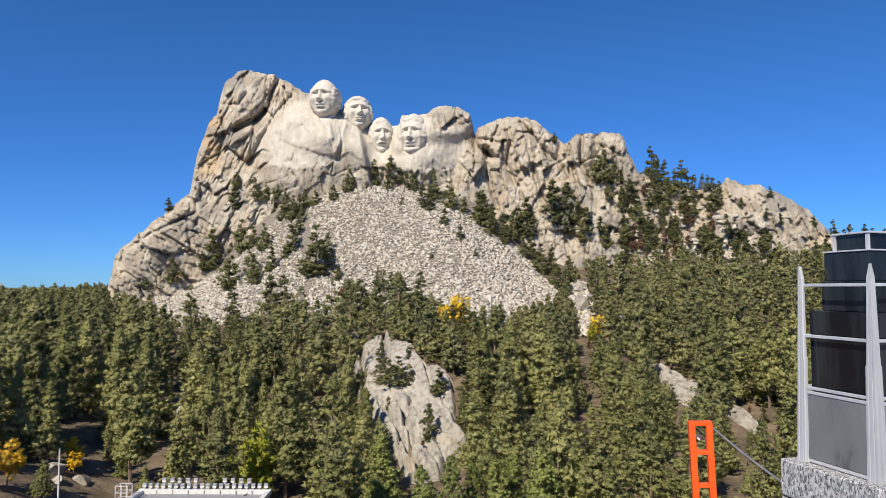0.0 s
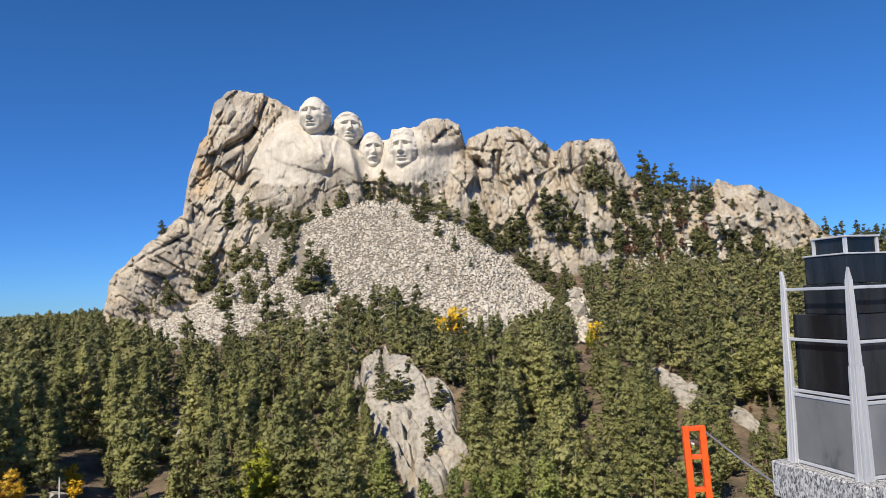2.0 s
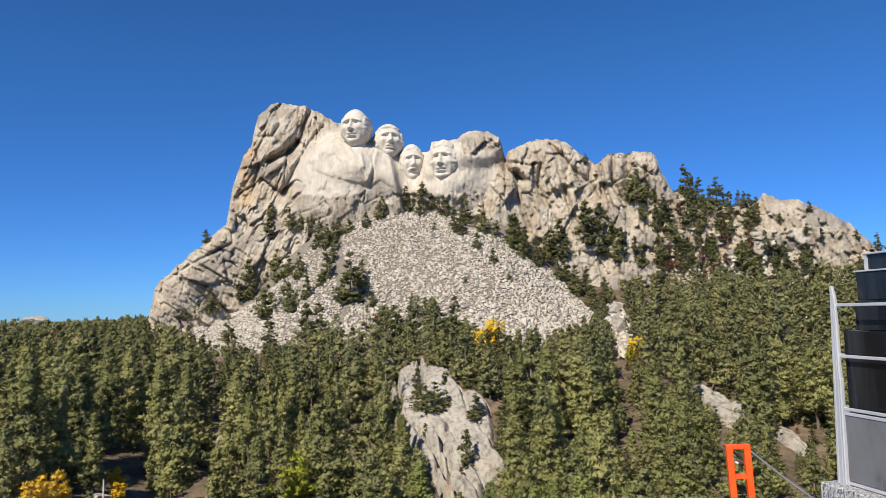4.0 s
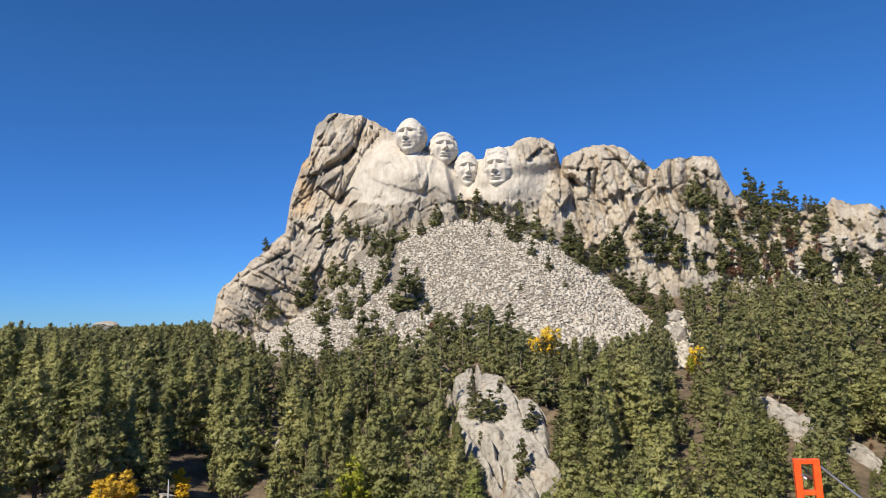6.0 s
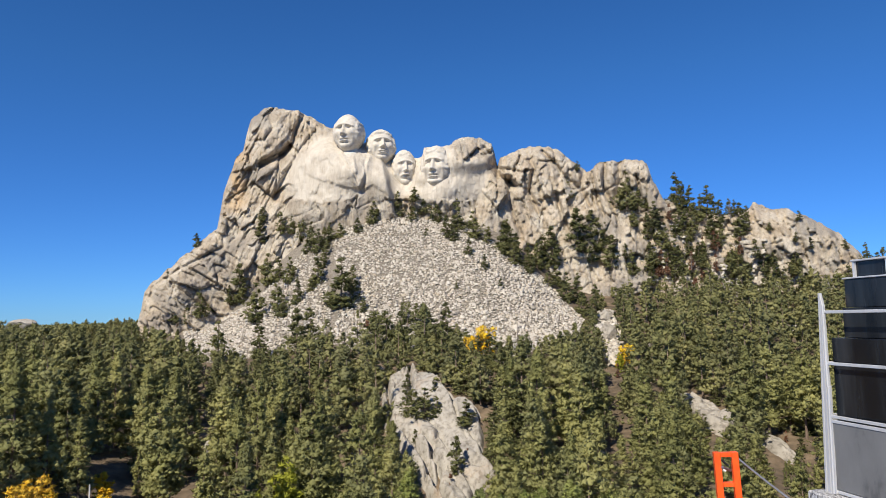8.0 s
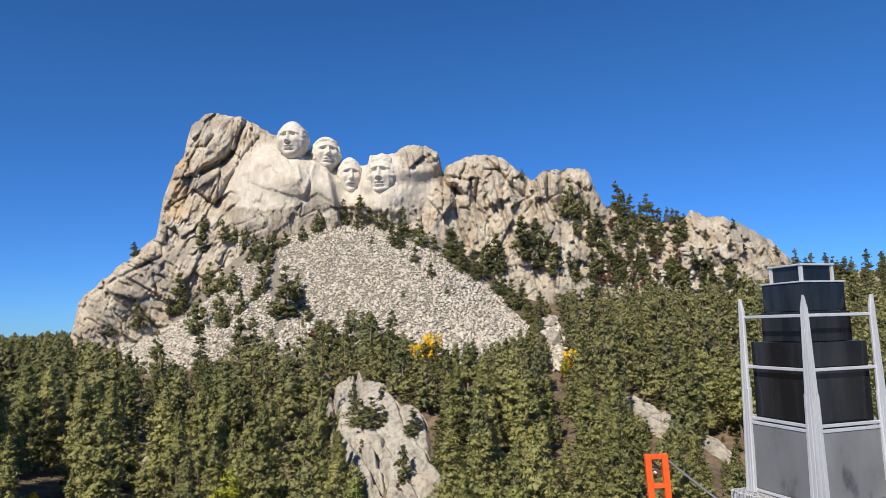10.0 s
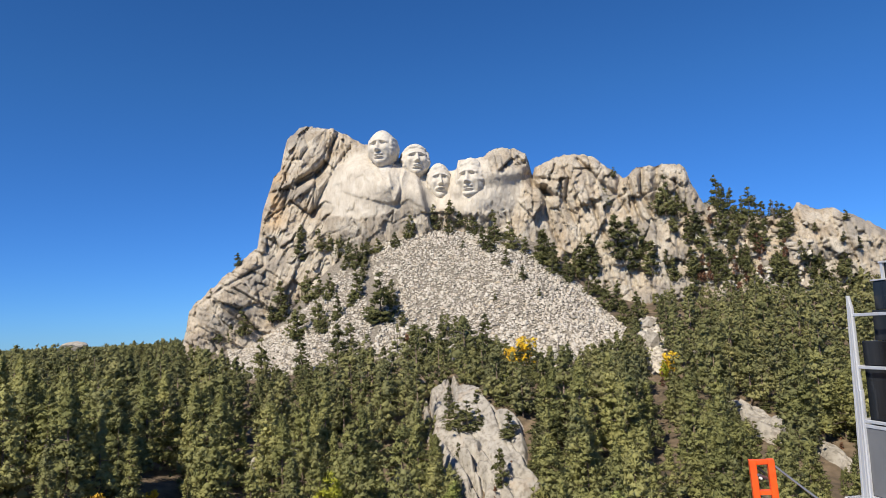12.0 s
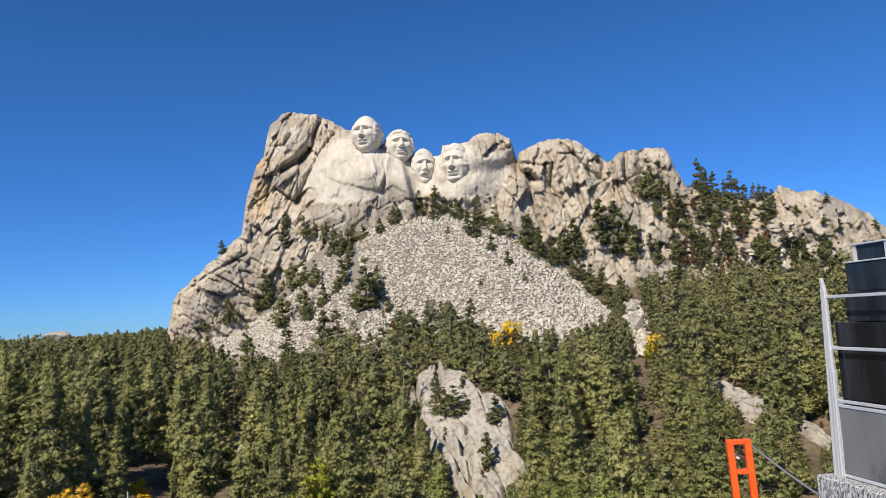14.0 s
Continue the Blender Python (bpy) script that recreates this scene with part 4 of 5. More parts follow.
def build_forest():
    rng = np.random.default_rng(11)
    label = "dark green ponderosa pine with an uneven crown"
    shapes = [(5.8, 210, 0.95, 0.06), (6.0, 230, 0.65, 0.14), (6.4, 240, 0.40, 0.24), (5.8, 220, 0.80, 0.10), (6.4, 230, 0.55, 0.18), (5.4, 200, 1.0, 0.12)]
    models = [tree_model("pine_tree", 100 + i, 21.0, w, int(n * 1.15), 17, 0.32, PINE, label, "pine tree", low, cone) for i, (w, n, cone, low) in enumerate(shapes)]
    models += [tree_model("pine_tree", 120 + i, 21.0, w, 700, 22, 0.22, PINE_LIGHT, "broad ponderosa pine with bright green needles", "pine tree", 0.04, cone) for i, (w, cone) in enumerate([(6.2, 0.25), (6.8, 0.15)])]
    x, y, u = forest_places(rng, 97, 172, 8.5)
    tall = np.array([(-123, 165), (-129, 166), (-109, 150), (-140, 172), (-117, 160), (-133, 158)], float)
    broad = np.array([(1.3, 100), (7.8, 101), (13.6, 97), (20, 102), (-3, 97), (10.5, 106), (4.5, 107), (16.5, 106), (-10.5, 121), (-14.6, 127), (-60.5, 106), (-71, 122)], float)
    x, y = np.concatenate([broad[:, 0], x, tall[:, 0]]), np.concatenate([broad[:, 1], y, tall[:, 1]])
    order = np.argsort(y)[:220]
    z = ground_z(x, y)
    used = set()
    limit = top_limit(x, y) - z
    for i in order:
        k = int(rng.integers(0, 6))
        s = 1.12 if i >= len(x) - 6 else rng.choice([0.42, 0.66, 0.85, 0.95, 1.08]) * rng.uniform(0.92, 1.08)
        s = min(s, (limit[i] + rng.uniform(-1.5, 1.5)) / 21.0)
        s = max(s, rng.uniform(0.10, 0.17))
        if i < 12:
            k, s = 6 + i % 2 if i < 9 else (1, 2, 4)[i % 3], 0.33 if i > 9 else rng.uniform(0.74, 0.84)
        m = pose(x[i], y[i], z[i] - 0.3, 0, 0, rng.uniform(0, 360)) @ Matrix.Diagonal((s * rng.uniform(0.9, 1.1), s * rng.uniform(0.9, 1.1), s, 1))
        if k not in used:
            used.add(k)
            models[k].matrix_basis = m
            tagged(models[k], group="pines of the valley")
        else:
            t = copy_thing(models[k], Matrix())
            t.matrix_basis = m
    rest = [(x[i], y[i]) for i in np.argsort(y)[220:]]
    fx, fy, _ = forest_places(rng, 172, 430, 8.1)
    fx, fy = np.concatenate([fx, [p[0] for p in rest]]), np.concatenate([fy, [p[1] for p in rest]])
    return fx, fy


def far_forest(fx, fy):
    rng = np.random.default_rng(13)
    vs, fs, ns, tv, tf, tones, nv, nt = [], [], [], [], [], [], 0, 0
    fz = ground_z(fx, fy)
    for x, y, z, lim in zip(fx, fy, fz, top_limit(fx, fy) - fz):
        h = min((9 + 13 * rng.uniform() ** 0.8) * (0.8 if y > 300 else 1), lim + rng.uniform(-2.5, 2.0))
        h = max(h, rng.uniform(2.0, 3.5))
        near = y < 215
        v, f, nor = pine_crown(rng, h, h * rng.uniform(0.29, 0.40), 110 if near else 70, 9 if near else 5, 0.43 if near else 0.58, rng.uniform(0.03, 0.2), rng.uniform(0.4, 1.0))
        vs.append(v + np.array([x, y, z]))
        fs.append(f + nv)
        ns.append(nor)
        tones.append(np.full(len(v), rng.uniform()))
        nv += len(v)
        r = 0.02 * h
        q = np.array([[-r, -r, -0.5], [r, -r, -0.5], [0, r, -0.5], [0, 0, h * 0.9]]) + np.array([x, y, z])
        tv.append(q)
        tf.append(np.array([[0, 1, 3], [1, 2, 3], [2, 0, 3]]) + nt)
        nt += 4
    w = tagged(new("pine_wood"), "dense dark green pine forest covering the slopes", "forest", kind="stuff")
    crowns = mesh_of("crown", np.concatenate(vs), np.concatenate(fs), PINE_FAR, normals=np.concatenate(ns))
    attribute(crowns, "tone", np.concatenate(tones))
    held("crown", crowns, w)
    held("trunk", mesh_of("trunk", np.concatenate(tv), np.concatenate(tf), BARK), w)
    tagged(w.children[0], kind="stuff"), tagged(w.children[1], kind="stuff")


far_forest(*build_forest())


# ---- the lantern pylon by the terrace ----
LF, LL = Vector((2.99, 4.80, 0)), Vector((2.81, 5.47, 0))
AX = (LL - LF).normalized()
AY = Vector((AX.y, -AX.x, 0))
LC = LF + (AX + AY) * 0.352
BASE_Z = 0.318
LANTERN = Matrix(((AY.x, AX.x, 0, LC.x), (AY.y, AX.y, 0, LC.y), (0, 0, 1, BASE_Z), (0, 0, 0, 1)))


def loft(rings):
    bm = bmesh.new()
    made = [[bm.verts.new(p) for p in r] for r in rings]
    n = len(made[0])
    for a, b in zip(made, made[1:]):
        for i in range(n):
            bm.faces.new((a[i], a[(i + 1) % n], b[(i + 1) % n], b[i]))
    bm.faces.new(made[0][::-1])
    bm.faces.new(made[-1])
    bmesh.ops.recalc_face_normals(bm, faces=bm.faces)
    return bm


def build_lantern():
    t = thing("lantern", "tall lantern of aluminium fins and smoked glass on granite", "lantern", m=LANTERN)
    half = lambda z: 0.352 - 0.03 * z / 1.5
    for sx, sy in ((-1, -1), (1, -1), (1, 1), (-1, 1)):
        # a fin is an angle of folded sheet with raised ribs, narrowing to a forked point
        rings = []
        for z, w in ((0.0, 0.098), (0.80, 0.078), (0.806, 0.070), (1.42, 0.045), (1.52, 0.014)):
            o = half(z) + 0.014
            ribs = [(0.0, 0.0), (0.15, 0.0), (0.18, 0.010), (0.24, 0.010), (0.27, 0.0), (0.55, 0.0), (0.58, 0.010), (0.64, 0.010), (0.67, 0.0), (0.82, 0.0), (0.85, 0.008), (1.0, 0.008)]
            wing = [(o - d, o - w * k) for k, d in ribs]
            prof = wing + [(o - 0.02, o - w), (o - 0.02, o - 0.02), (o - w, o - 0.02)] + [(b, a) for a, b in wing[:0:-1]]
            rings.append([(sx * a, sy * b, z) for a, b in prof])
        part("fin", loft(rings), ALU, t)
    for z in (0.575, 0.975, 1.37):
        h = half(z) - 0.004
        for axis, sgn in ((0, -1), (0, 1), (1, -1), (1, 1)):
            lo, hi = [-h, -h, z - 0.012], [h, h, z + 0.012]
            lo[axis], hi[axis] = (sgn * h - 0.008, sgn * h + 0.008)
            lo[1 - axis], hi[1 - axis] = -h + 0.02, h - 0.02
            part("crossbar", boxed(lo, hi, 0.003), ALU, t)
    for axis, sgn in ((0, -1), (0, 1), (1, -1), (1, 1)):
        h = half(0.25) - 0.012
        lo, hi = [-h + 0.03, -h + 0.03, 0.035], [h - 0.03, h - 0.03, 0.535]
        lo[axis], hi[axis] = sgn * h - 0.005, sgn * h + 0.005
        p = part("panel", boxed(lo, hi, 0.002), PANEL, t, "grey frosted lower panel")
        for z in (0.018, 0.54):
            l2, h2 = list(lo), list(hi)
            l2[2], h2[2] = z - 0.012, z + 0.012
            l2[axis], h2[axis] = sgn * h - 0.011, sgn * h + 0.011
            part("panel_rail", boxed(l2, h2, 0.002), ALU, p)
    for z0, z1, h in ((0.555, 0.985, 0.285), (0.985, 1.17, 0.285), (1.17, 1.40, 0.222), (1.40, 1.618, 0.205)):
        part("glass_tier", boxed((-h, -h, z0 + 0.002), (h, h, z1), 0.004), GLASS, t, "smoked black glass tier")
    part("cap_plate", boxed((-0.215, -0.215, 1.62), (0.215, 0.215, 1.632), 0.002), ALU, t)
    part("cap_glass", boxed((-0.145, -0.145, 1.633), (0.145, 0.145, 1.752), 0.003), GLASS, t)
    for sx in (-1, 1):
        for sy in (-1, 1):
            part("cap_post", boxed((sx * 0.15 - 0.011, sy * 0.15 - 0.011, 1.632), (sx * 0.15 + 0.011, sy * 0.15 + 0.011, 1.752)), ALU, t)
    part("cap_roof", boxed((-0.17, -0.17, 1.753), (0.17, 0.17, 1.767), 0.003), ALU, t)
    g = thing("granite_pillar", "rough-cut speckled grey granite block pillar", "pillar", m=LANTERN)
    for z0, z1 in ((-0.285, -0.001), (-0.90, -0.297), (-1.6, -0.912), (-2.4, -1.612), (-3.50, -2.412)):
        bm = boxed((-0.455, -0.455, z0), (0.455, 0.455, z1), 0.012)
        part("granite_block", bm, GRANITE, g)
    part("mortar", boxed((-0.44, -0.44, -3.5), (0.44, 0.44, -0.05)), BLACK, g)


build_lantern()


# ---- orange stanchion with its safety cable ----
def build_stanchion():
    t = thing("orange_stanchion", "bright orange welded ladder-like steel stanchion", "stanchion", m=pose(2.585, 7.0, 0.335, 0, -2.2, -8) @ pose(0, 0, -3.535))
    for x in (-0.083, 0.083):
        bm = boxed((x - 0.031, -0.04, 0), (x + 0.031, 0.04, 3.535), 0.004)
        part("upright", bm, ORANGE, t)
    for i, z in enumerate(np.arange(0.3, 3.5, 0.325)):
        part("rung", boxed((-0.052, -0.034, z - 0.02), (0.052, 0.034, z + 0.02), 0.003), ORANGE, t)
    part("head_plate", boxed((-0.052, -0.034, 3.49), (0.052, 0.034, 3.533), 0.003), ORANGE, t)
    part("base_plate", boxed((-0.2, -0.15, -0.0), (0.2, 0.15, 0.015), 0.003), ORANGE, t)
    part("cable_clamp", rodded((-0.05, -0.05, 3.40), (0.04, 0.03, 3.35), 0.014), CABLE, t)
    part("shackle", rodded((-0.045, -0.045, 3.375), (-0.02, -0.05, 3.36), 0.012), WHITE_STEEL, t, "white cable shackle")
    part("hook", rodded((-0.04, 0.0, 3.46), (0.02, 0.0, 3.40), 0.012), BLACK, t)


def build_cable():
    a, b = Vector((2.678, 7.0, 0.298)), Vector((3.135, 6.35, -0.123))
    b = a + (b - a) * 1.12
    pts = [a.lerp(b, k / 10) + Vector((0, 0, -0.02 * math.sin(math.pi * k / 10))) for k in range(11)]
    side = (b - a).cross(Vector((0, 0, 1))).normalized()
    over = side.cross(b - a).normalized()
    bm = loft([[p + 0.011 * (side * math.cos(q * math.pi / 4) + over * math.sin(q * math.pi / 4)) for q in range(8)] for p in pts])
    tagged(part("safety_cable", bm, CABLE), "grey steel safety cable tied to the orange stanchion", "cable")


build_stanchion()
build_cable()


# ---- the terrace under the camera and the roof below it ----
def build_terrace():
    tagged(part("terrace", boxed((-30, -25, -9), (30, 2.6, 0.0)), CONCRETE), "grey concrete viewing terrace", "terrace", kind="structure")
    tagged(part("lower_roof", boxed((-14, 2.6, -9), (16, 9.5, -3.2)), CONCRETE), "flat grey roof below the terrace", "roof", kind="structure")


build_terrace()


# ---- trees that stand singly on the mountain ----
# plan place and height, mostly fitted along the camera's sight lines: below the carved face, on the broken rock, along
# the apron, and round the slab and ledges
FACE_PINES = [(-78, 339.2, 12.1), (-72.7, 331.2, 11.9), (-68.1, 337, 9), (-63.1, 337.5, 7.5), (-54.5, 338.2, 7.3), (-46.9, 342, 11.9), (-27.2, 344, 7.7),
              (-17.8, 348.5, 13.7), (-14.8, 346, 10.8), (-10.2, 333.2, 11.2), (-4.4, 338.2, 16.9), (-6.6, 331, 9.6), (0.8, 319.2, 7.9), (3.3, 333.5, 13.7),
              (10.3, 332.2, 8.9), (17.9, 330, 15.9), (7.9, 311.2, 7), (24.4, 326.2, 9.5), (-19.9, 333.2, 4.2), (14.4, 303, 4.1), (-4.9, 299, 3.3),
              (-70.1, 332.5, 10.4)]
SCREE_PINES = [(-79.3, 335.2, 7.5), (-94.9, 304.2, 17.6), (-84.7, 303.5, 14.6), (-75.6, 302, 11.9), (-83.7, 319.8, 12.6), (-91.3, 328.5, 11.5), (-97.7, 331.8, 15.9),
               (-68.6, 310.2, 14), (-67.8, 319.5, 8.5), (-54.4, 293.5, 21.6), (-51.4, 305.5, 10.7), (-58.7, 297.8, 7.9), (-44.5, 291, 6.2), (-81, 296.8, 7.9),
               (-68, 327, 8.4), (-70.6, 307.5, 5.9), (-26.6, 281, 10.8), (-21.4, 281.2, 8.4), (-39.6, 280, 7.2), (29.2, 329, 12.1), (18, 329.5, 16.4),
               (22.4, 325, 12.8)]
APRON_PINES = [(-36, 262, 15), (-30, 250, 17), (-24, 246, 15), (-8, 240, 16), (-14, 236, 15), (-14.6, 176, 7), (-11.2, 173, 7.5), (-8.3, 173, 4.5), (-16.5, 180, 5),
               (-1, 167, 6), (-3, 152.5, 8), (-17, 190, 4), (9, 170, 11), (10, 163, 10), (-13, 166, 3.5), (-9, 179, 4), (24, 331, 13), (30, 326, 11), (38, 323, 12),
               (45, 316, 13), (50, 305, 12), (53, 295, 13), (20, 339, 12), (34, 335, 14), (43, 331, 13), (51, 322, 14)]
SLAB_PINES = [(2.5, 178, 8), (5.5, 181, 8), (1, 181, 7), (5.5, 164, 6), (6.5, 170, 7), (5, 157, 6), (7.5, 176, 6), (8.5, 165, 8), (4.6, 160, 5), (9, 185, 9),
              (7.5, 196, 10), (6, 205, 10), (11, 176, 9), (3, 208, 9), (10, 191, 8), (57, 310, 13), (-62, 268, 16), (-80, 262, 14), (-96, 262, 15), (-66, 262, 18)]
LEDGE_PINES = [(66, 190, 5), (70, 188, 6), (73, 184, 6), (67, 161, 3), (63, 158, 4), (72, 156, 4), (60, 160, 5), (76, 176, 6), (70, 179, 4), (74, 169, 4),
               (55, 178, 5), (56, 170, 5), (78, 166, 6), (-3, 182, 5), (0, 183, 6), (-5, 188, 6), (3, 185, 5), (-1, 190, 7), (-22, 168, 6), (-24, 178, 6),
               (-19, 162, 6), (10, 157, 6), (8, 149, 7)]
# ledges of the rock face (on the upright plane) and height, read along the camera's sight lines
SHOULDER_PINES = [(-106.4, 54.6, 7.8), (-107.4, 44.1, 11.7), (-96.8, 48.9, 11), (-90.8, 47.9, 9.3), (-84.8, 49.1, 8.5), (-35.5, 56.2, 12.4), (-26.8, 63.4, 7.5),
                  (-22.3, 56.8, 7.8), (-86.4, 44.7, 9.3), (-117.5, 12.8, 19.2), (-123.2, 11.9, 9.4), (-150.3, 1.4, 15.8), (-138.2, 5.2, 13.7), (-132.5, 8.5, 9),
                  (-144.6, 2.6, 8.7), (-140.6, 42.4, 6.7), (-155.7, 28.7, 2.1)]
CLIFF_PINES = [(82, 56.9, 19.4), (87.4, 57, 12.8), (92.6, 55.9, 11.4), (78.5, 57.4, 11.1), (52.3, 62.9, 10.7), (56.1, 36.1, 21.3), (63, 32.3, 24.4),
               (66.7, 36.5, 16.3), (43.5, 29.6, 18.9), (38.3, 32.1, 12.7), (92.4, 24.5, 15.3), (91.8, 42.6, 12.7), (95.6, 47.8, 12.9), (80.6, 32.4, 7.2),
               (73.2, 27.4, 16.2), (70.4, 39.9, 10.9), (83.6, 23.5, 12.6), (107, 59.4, 16.7), (110, 56.1, 14.9), (113.8, 55, 14), (122.6, 53.4, 15.3),
               (118.8, 50.3, 14), (128.4, 47.8, 13.3), (136, 52.5, 8.3), (138.6, 42, 16.6)]
FLANK_PINES = [(133.2, 53, 8.6), (109.8, 47.2, 14.7), (114.8, 43.4, 13.9), (123.5, 41.3, 13.7), (128.6, 37.5, 12.7), (141.6, 46.7, 10.8), (105.9, 42, 12.9),
               (100.1, 35.1, 14.6), (112.2, 31.1, 12.8), (119.1, 29, 10.8), (136.2, 21.3, 17.7), (133, 24.9, 12.5), (148.8, 24.3, 13.3), (141.1, 15.8, 12.3),
               (153.5, 17, 16), (173, 18, 10.6), (167.3, 12.9, 10.6), (165.9, 39.5, 4.4), (172.6, 35.6, 5.3), (153, 45.4, 3.9), (124.9, 35.9, 10.9),
               (101.3, 26.3, 14.5), (108.1, 22.4, 14.4), (85.1, 48.2, 9.2), (57.5, 78, 5.2)]
RIDGE_PINES = [(200, 29, 9), (208, 24, 11), (216, 23, 12), (226, 23, 10), (238, 22, 14), (246, 22, 13), (190, 35, 5), (205, 20, 12), (168, 50, 5)]


def build_single_pines():
    rng = np.random.default_rng(17)
    models = [tree_model("mountain_pine", 200 + i, 12.0, 3.0 + 0.4 * (i % 3), 100, 11, 0.42, PINE_HIGH, "small dark green pine rooted among the rocks", "pine tree", 0.0 + 0.03 * (i % 3), 0.45 + 0.2 * (i % 3), 8) for i in range(5)]
    used = set()
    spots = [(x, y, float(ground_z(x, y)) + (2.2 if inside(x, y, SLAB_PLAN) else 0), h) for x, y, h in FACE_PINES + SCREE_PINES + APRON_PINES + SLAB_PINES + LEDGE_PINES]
    for x, z, h in SHOULDER_PINES + CLIFF_PINES + FLANK_PINES + RIDGE_PINES:
        p = on_cliff(np.array([float(x)]), np.array([float(z)]), 1.2)
        spots.append((float(p[0][0]), float(p[1][0]), float(p[2][0]), h))
    # a loose stand clothes the broken right flank
    for _ in range(14):
        x = rng.uniform(92, 150)
        spots.append((*(float(v[0]) for v in on_cliff(np.array([x]), np.array([rng.uniform(10, 42 - 0.1 * (x - 92))]), 1.5)), rng.uniform(6, 13)))
    for _ in range(45):
        x = rng.uniform(150, 262)
        spots.append((*(float(v[0]) for v in on_cliff(np.array([x]), np.array([rng.uniform(8, 24)]), 1.5)), rng.uniform(7, 13)))
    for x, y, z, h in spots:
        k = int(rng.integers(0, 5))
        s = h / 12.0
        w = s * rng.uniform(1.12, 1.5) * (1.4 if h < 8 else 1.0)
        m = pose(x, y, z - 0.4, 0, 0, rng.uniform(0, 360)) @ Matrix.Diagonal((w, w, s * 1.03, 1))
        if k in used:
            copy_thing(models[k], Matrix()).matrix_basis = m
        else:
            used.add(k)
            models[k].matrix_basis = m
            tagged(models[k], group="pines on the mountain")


def planted(model, spots, rng, unit, flank=0):
    """Sets the model at the first spot and copies at the others; spots are x, y and height."""
    for i, (x, y, h) in enumerate(spots):
        s = h / unit
        m = pose(x, y, float(ground_z(x, y)) - 0.2, 0, 0, rng.uniform(0, 360)) @ Matrix.Diagonal((s, s, s, 1))
        if i:
            copy_thing(model, Matrix()).matrix_basis = m
        else:
            model.matrix_basis = m
    # more of the kind on the broken right flank of the mountain
    for _ in range(flank):
        x, z, h = rng.uniform(93, 140), rng.uniform(20, 52), rng.uniform(6, 12) / unit
        p = on_cliff(np.array([x]), np.array([z]), 1.8)
        copy_thing(model, Matrix()).matrix_basis = pose(*(float(v[0]) for v in p), 0, 0, rng.uniform(0, 360)) @ Matrix.Diagonal((h, h, h, 1))


def build_coloured_trees():
    rng = np.random.default_rng(19)
    a = tree_model("aspen", 301, 8.0, 2.9, 100, 30, 0.26, GOLD, "slender aspen in golden autumn leaf", "aspen tree", 0.15, 0.2, 8, DEAD, round_crown)
    planted(a, [(4.5, 214, 12), (1, 217, 8), (53, 236, 8), (-68, 128, 5.5), (-65.5, 105, 7), (-66.5, 101, 6), (-64.5, 122, 4), (50, 232, 5)], rng, 8.0)
    b = tree_model("aspen", 302, 8.0, 1.9, 90, 30, 0.26, LIME, "slender aspen with yellow-green leaves", "aspen tree", 0.05, 0.3, 8, DEAD, round_crown)
    planted(b, [(-33, 126, 14.5), (-1, 186, 6), (-39, 126, 9), (49, 228, 7), (-10, 117, 5), (36, 190, 5), (-22, 120, 6)], rng, 8.0)
    c = tree_model("dying_pine", 303, 9.0, 1.7, 50, 12, 0.5, RUSTY, "dying pine with rusty red needles", "pine tree", 0.1, 0.6, 14)
    planted(c, [(-38.8, 262, 13), (-0.7, 157, 4), (-4.4, 150, 5), (104, 318, 15), (118, 325, 12), (66, 178, 4), (70, 186, 4), (47, 222, 5), (68, 165, 2.6), (72, 163, 3), (71, 173, 3), (64, 161, 2.5)], rng, 9.0, 12)
    d = tree_model("dead_tree", 304, 10.0, 2.6, 0, 0, 0, None, "bare grey dead tree without needles", "dead tree", 0.12, 0.5, 60, DEAD)
    planted(d, [(15.8, 222, 14), (19, 224, 12), (112, 322, 15), (116, 320, 13), (-86, 168, 14), (13, 218, 10), (120, 330, 14), (-84, 120, 13), (-88, 116, 12), (8, 196, 9)], rng, 10.0, 22)


def build_far_wood():
    """The woods beyond the mountain's left foot, out to the skyline."""
    rng = np.random.default_rng(23)
    n = 2600
    y = 420 + 1500 * rng.uniform(0, 1, n) ** 1.5
    u = rng.uniform(-0.92, -0.40, n)
    x = u * y
    h = rng.uniform(9, 15, n)
    z = ground_z(x, y)
    h = np.clip(np.minimum(h, 1.65 + 0.003 * y - z + rng.uniform(-2, 2, n)), 2.0, None)
    k = 7
    a = np.linspace(0, 2 * math.pi, k, endpoint=False)[None, :] + rng.uniform(0, 6.28, n)[:, None]
    r = h[:, None] * 0.42 * rng.uniform(0.6, 1.3, (n, k))
    ring = np.stack([x[:, None] + r * np.cos(a), y[:, None] + r * np.sin(a), z[:, None] + h[:, None] * rng.uniform(0.05, 0.4, (n, k))], -1)
    tip = np.stack([x, y, z + h], -1)[:, None, :]
    v = np.concatenate([ring, tip], 1)
    i = np.arange(k)
    f = np.stack([i, (i + 1) % k, np.full(k, k)], -1)[None] + (k + 1) * np.arange(n)[:, None, None]
    wood = mesh_of("distant_wood", v.reshape(-1, 3), f.reshape(-1, 3), PINE_FAR)
    attribute(wood, "tone", np.repeat(rng.uniform(0, 0.7, n), k + 1))
    tagged(new("distant_wood", wood), "distant dark pine woods along the skyline", "forest", kind="stuff")


build_single_pines()
build_coloured_trees()
build_far_wood()


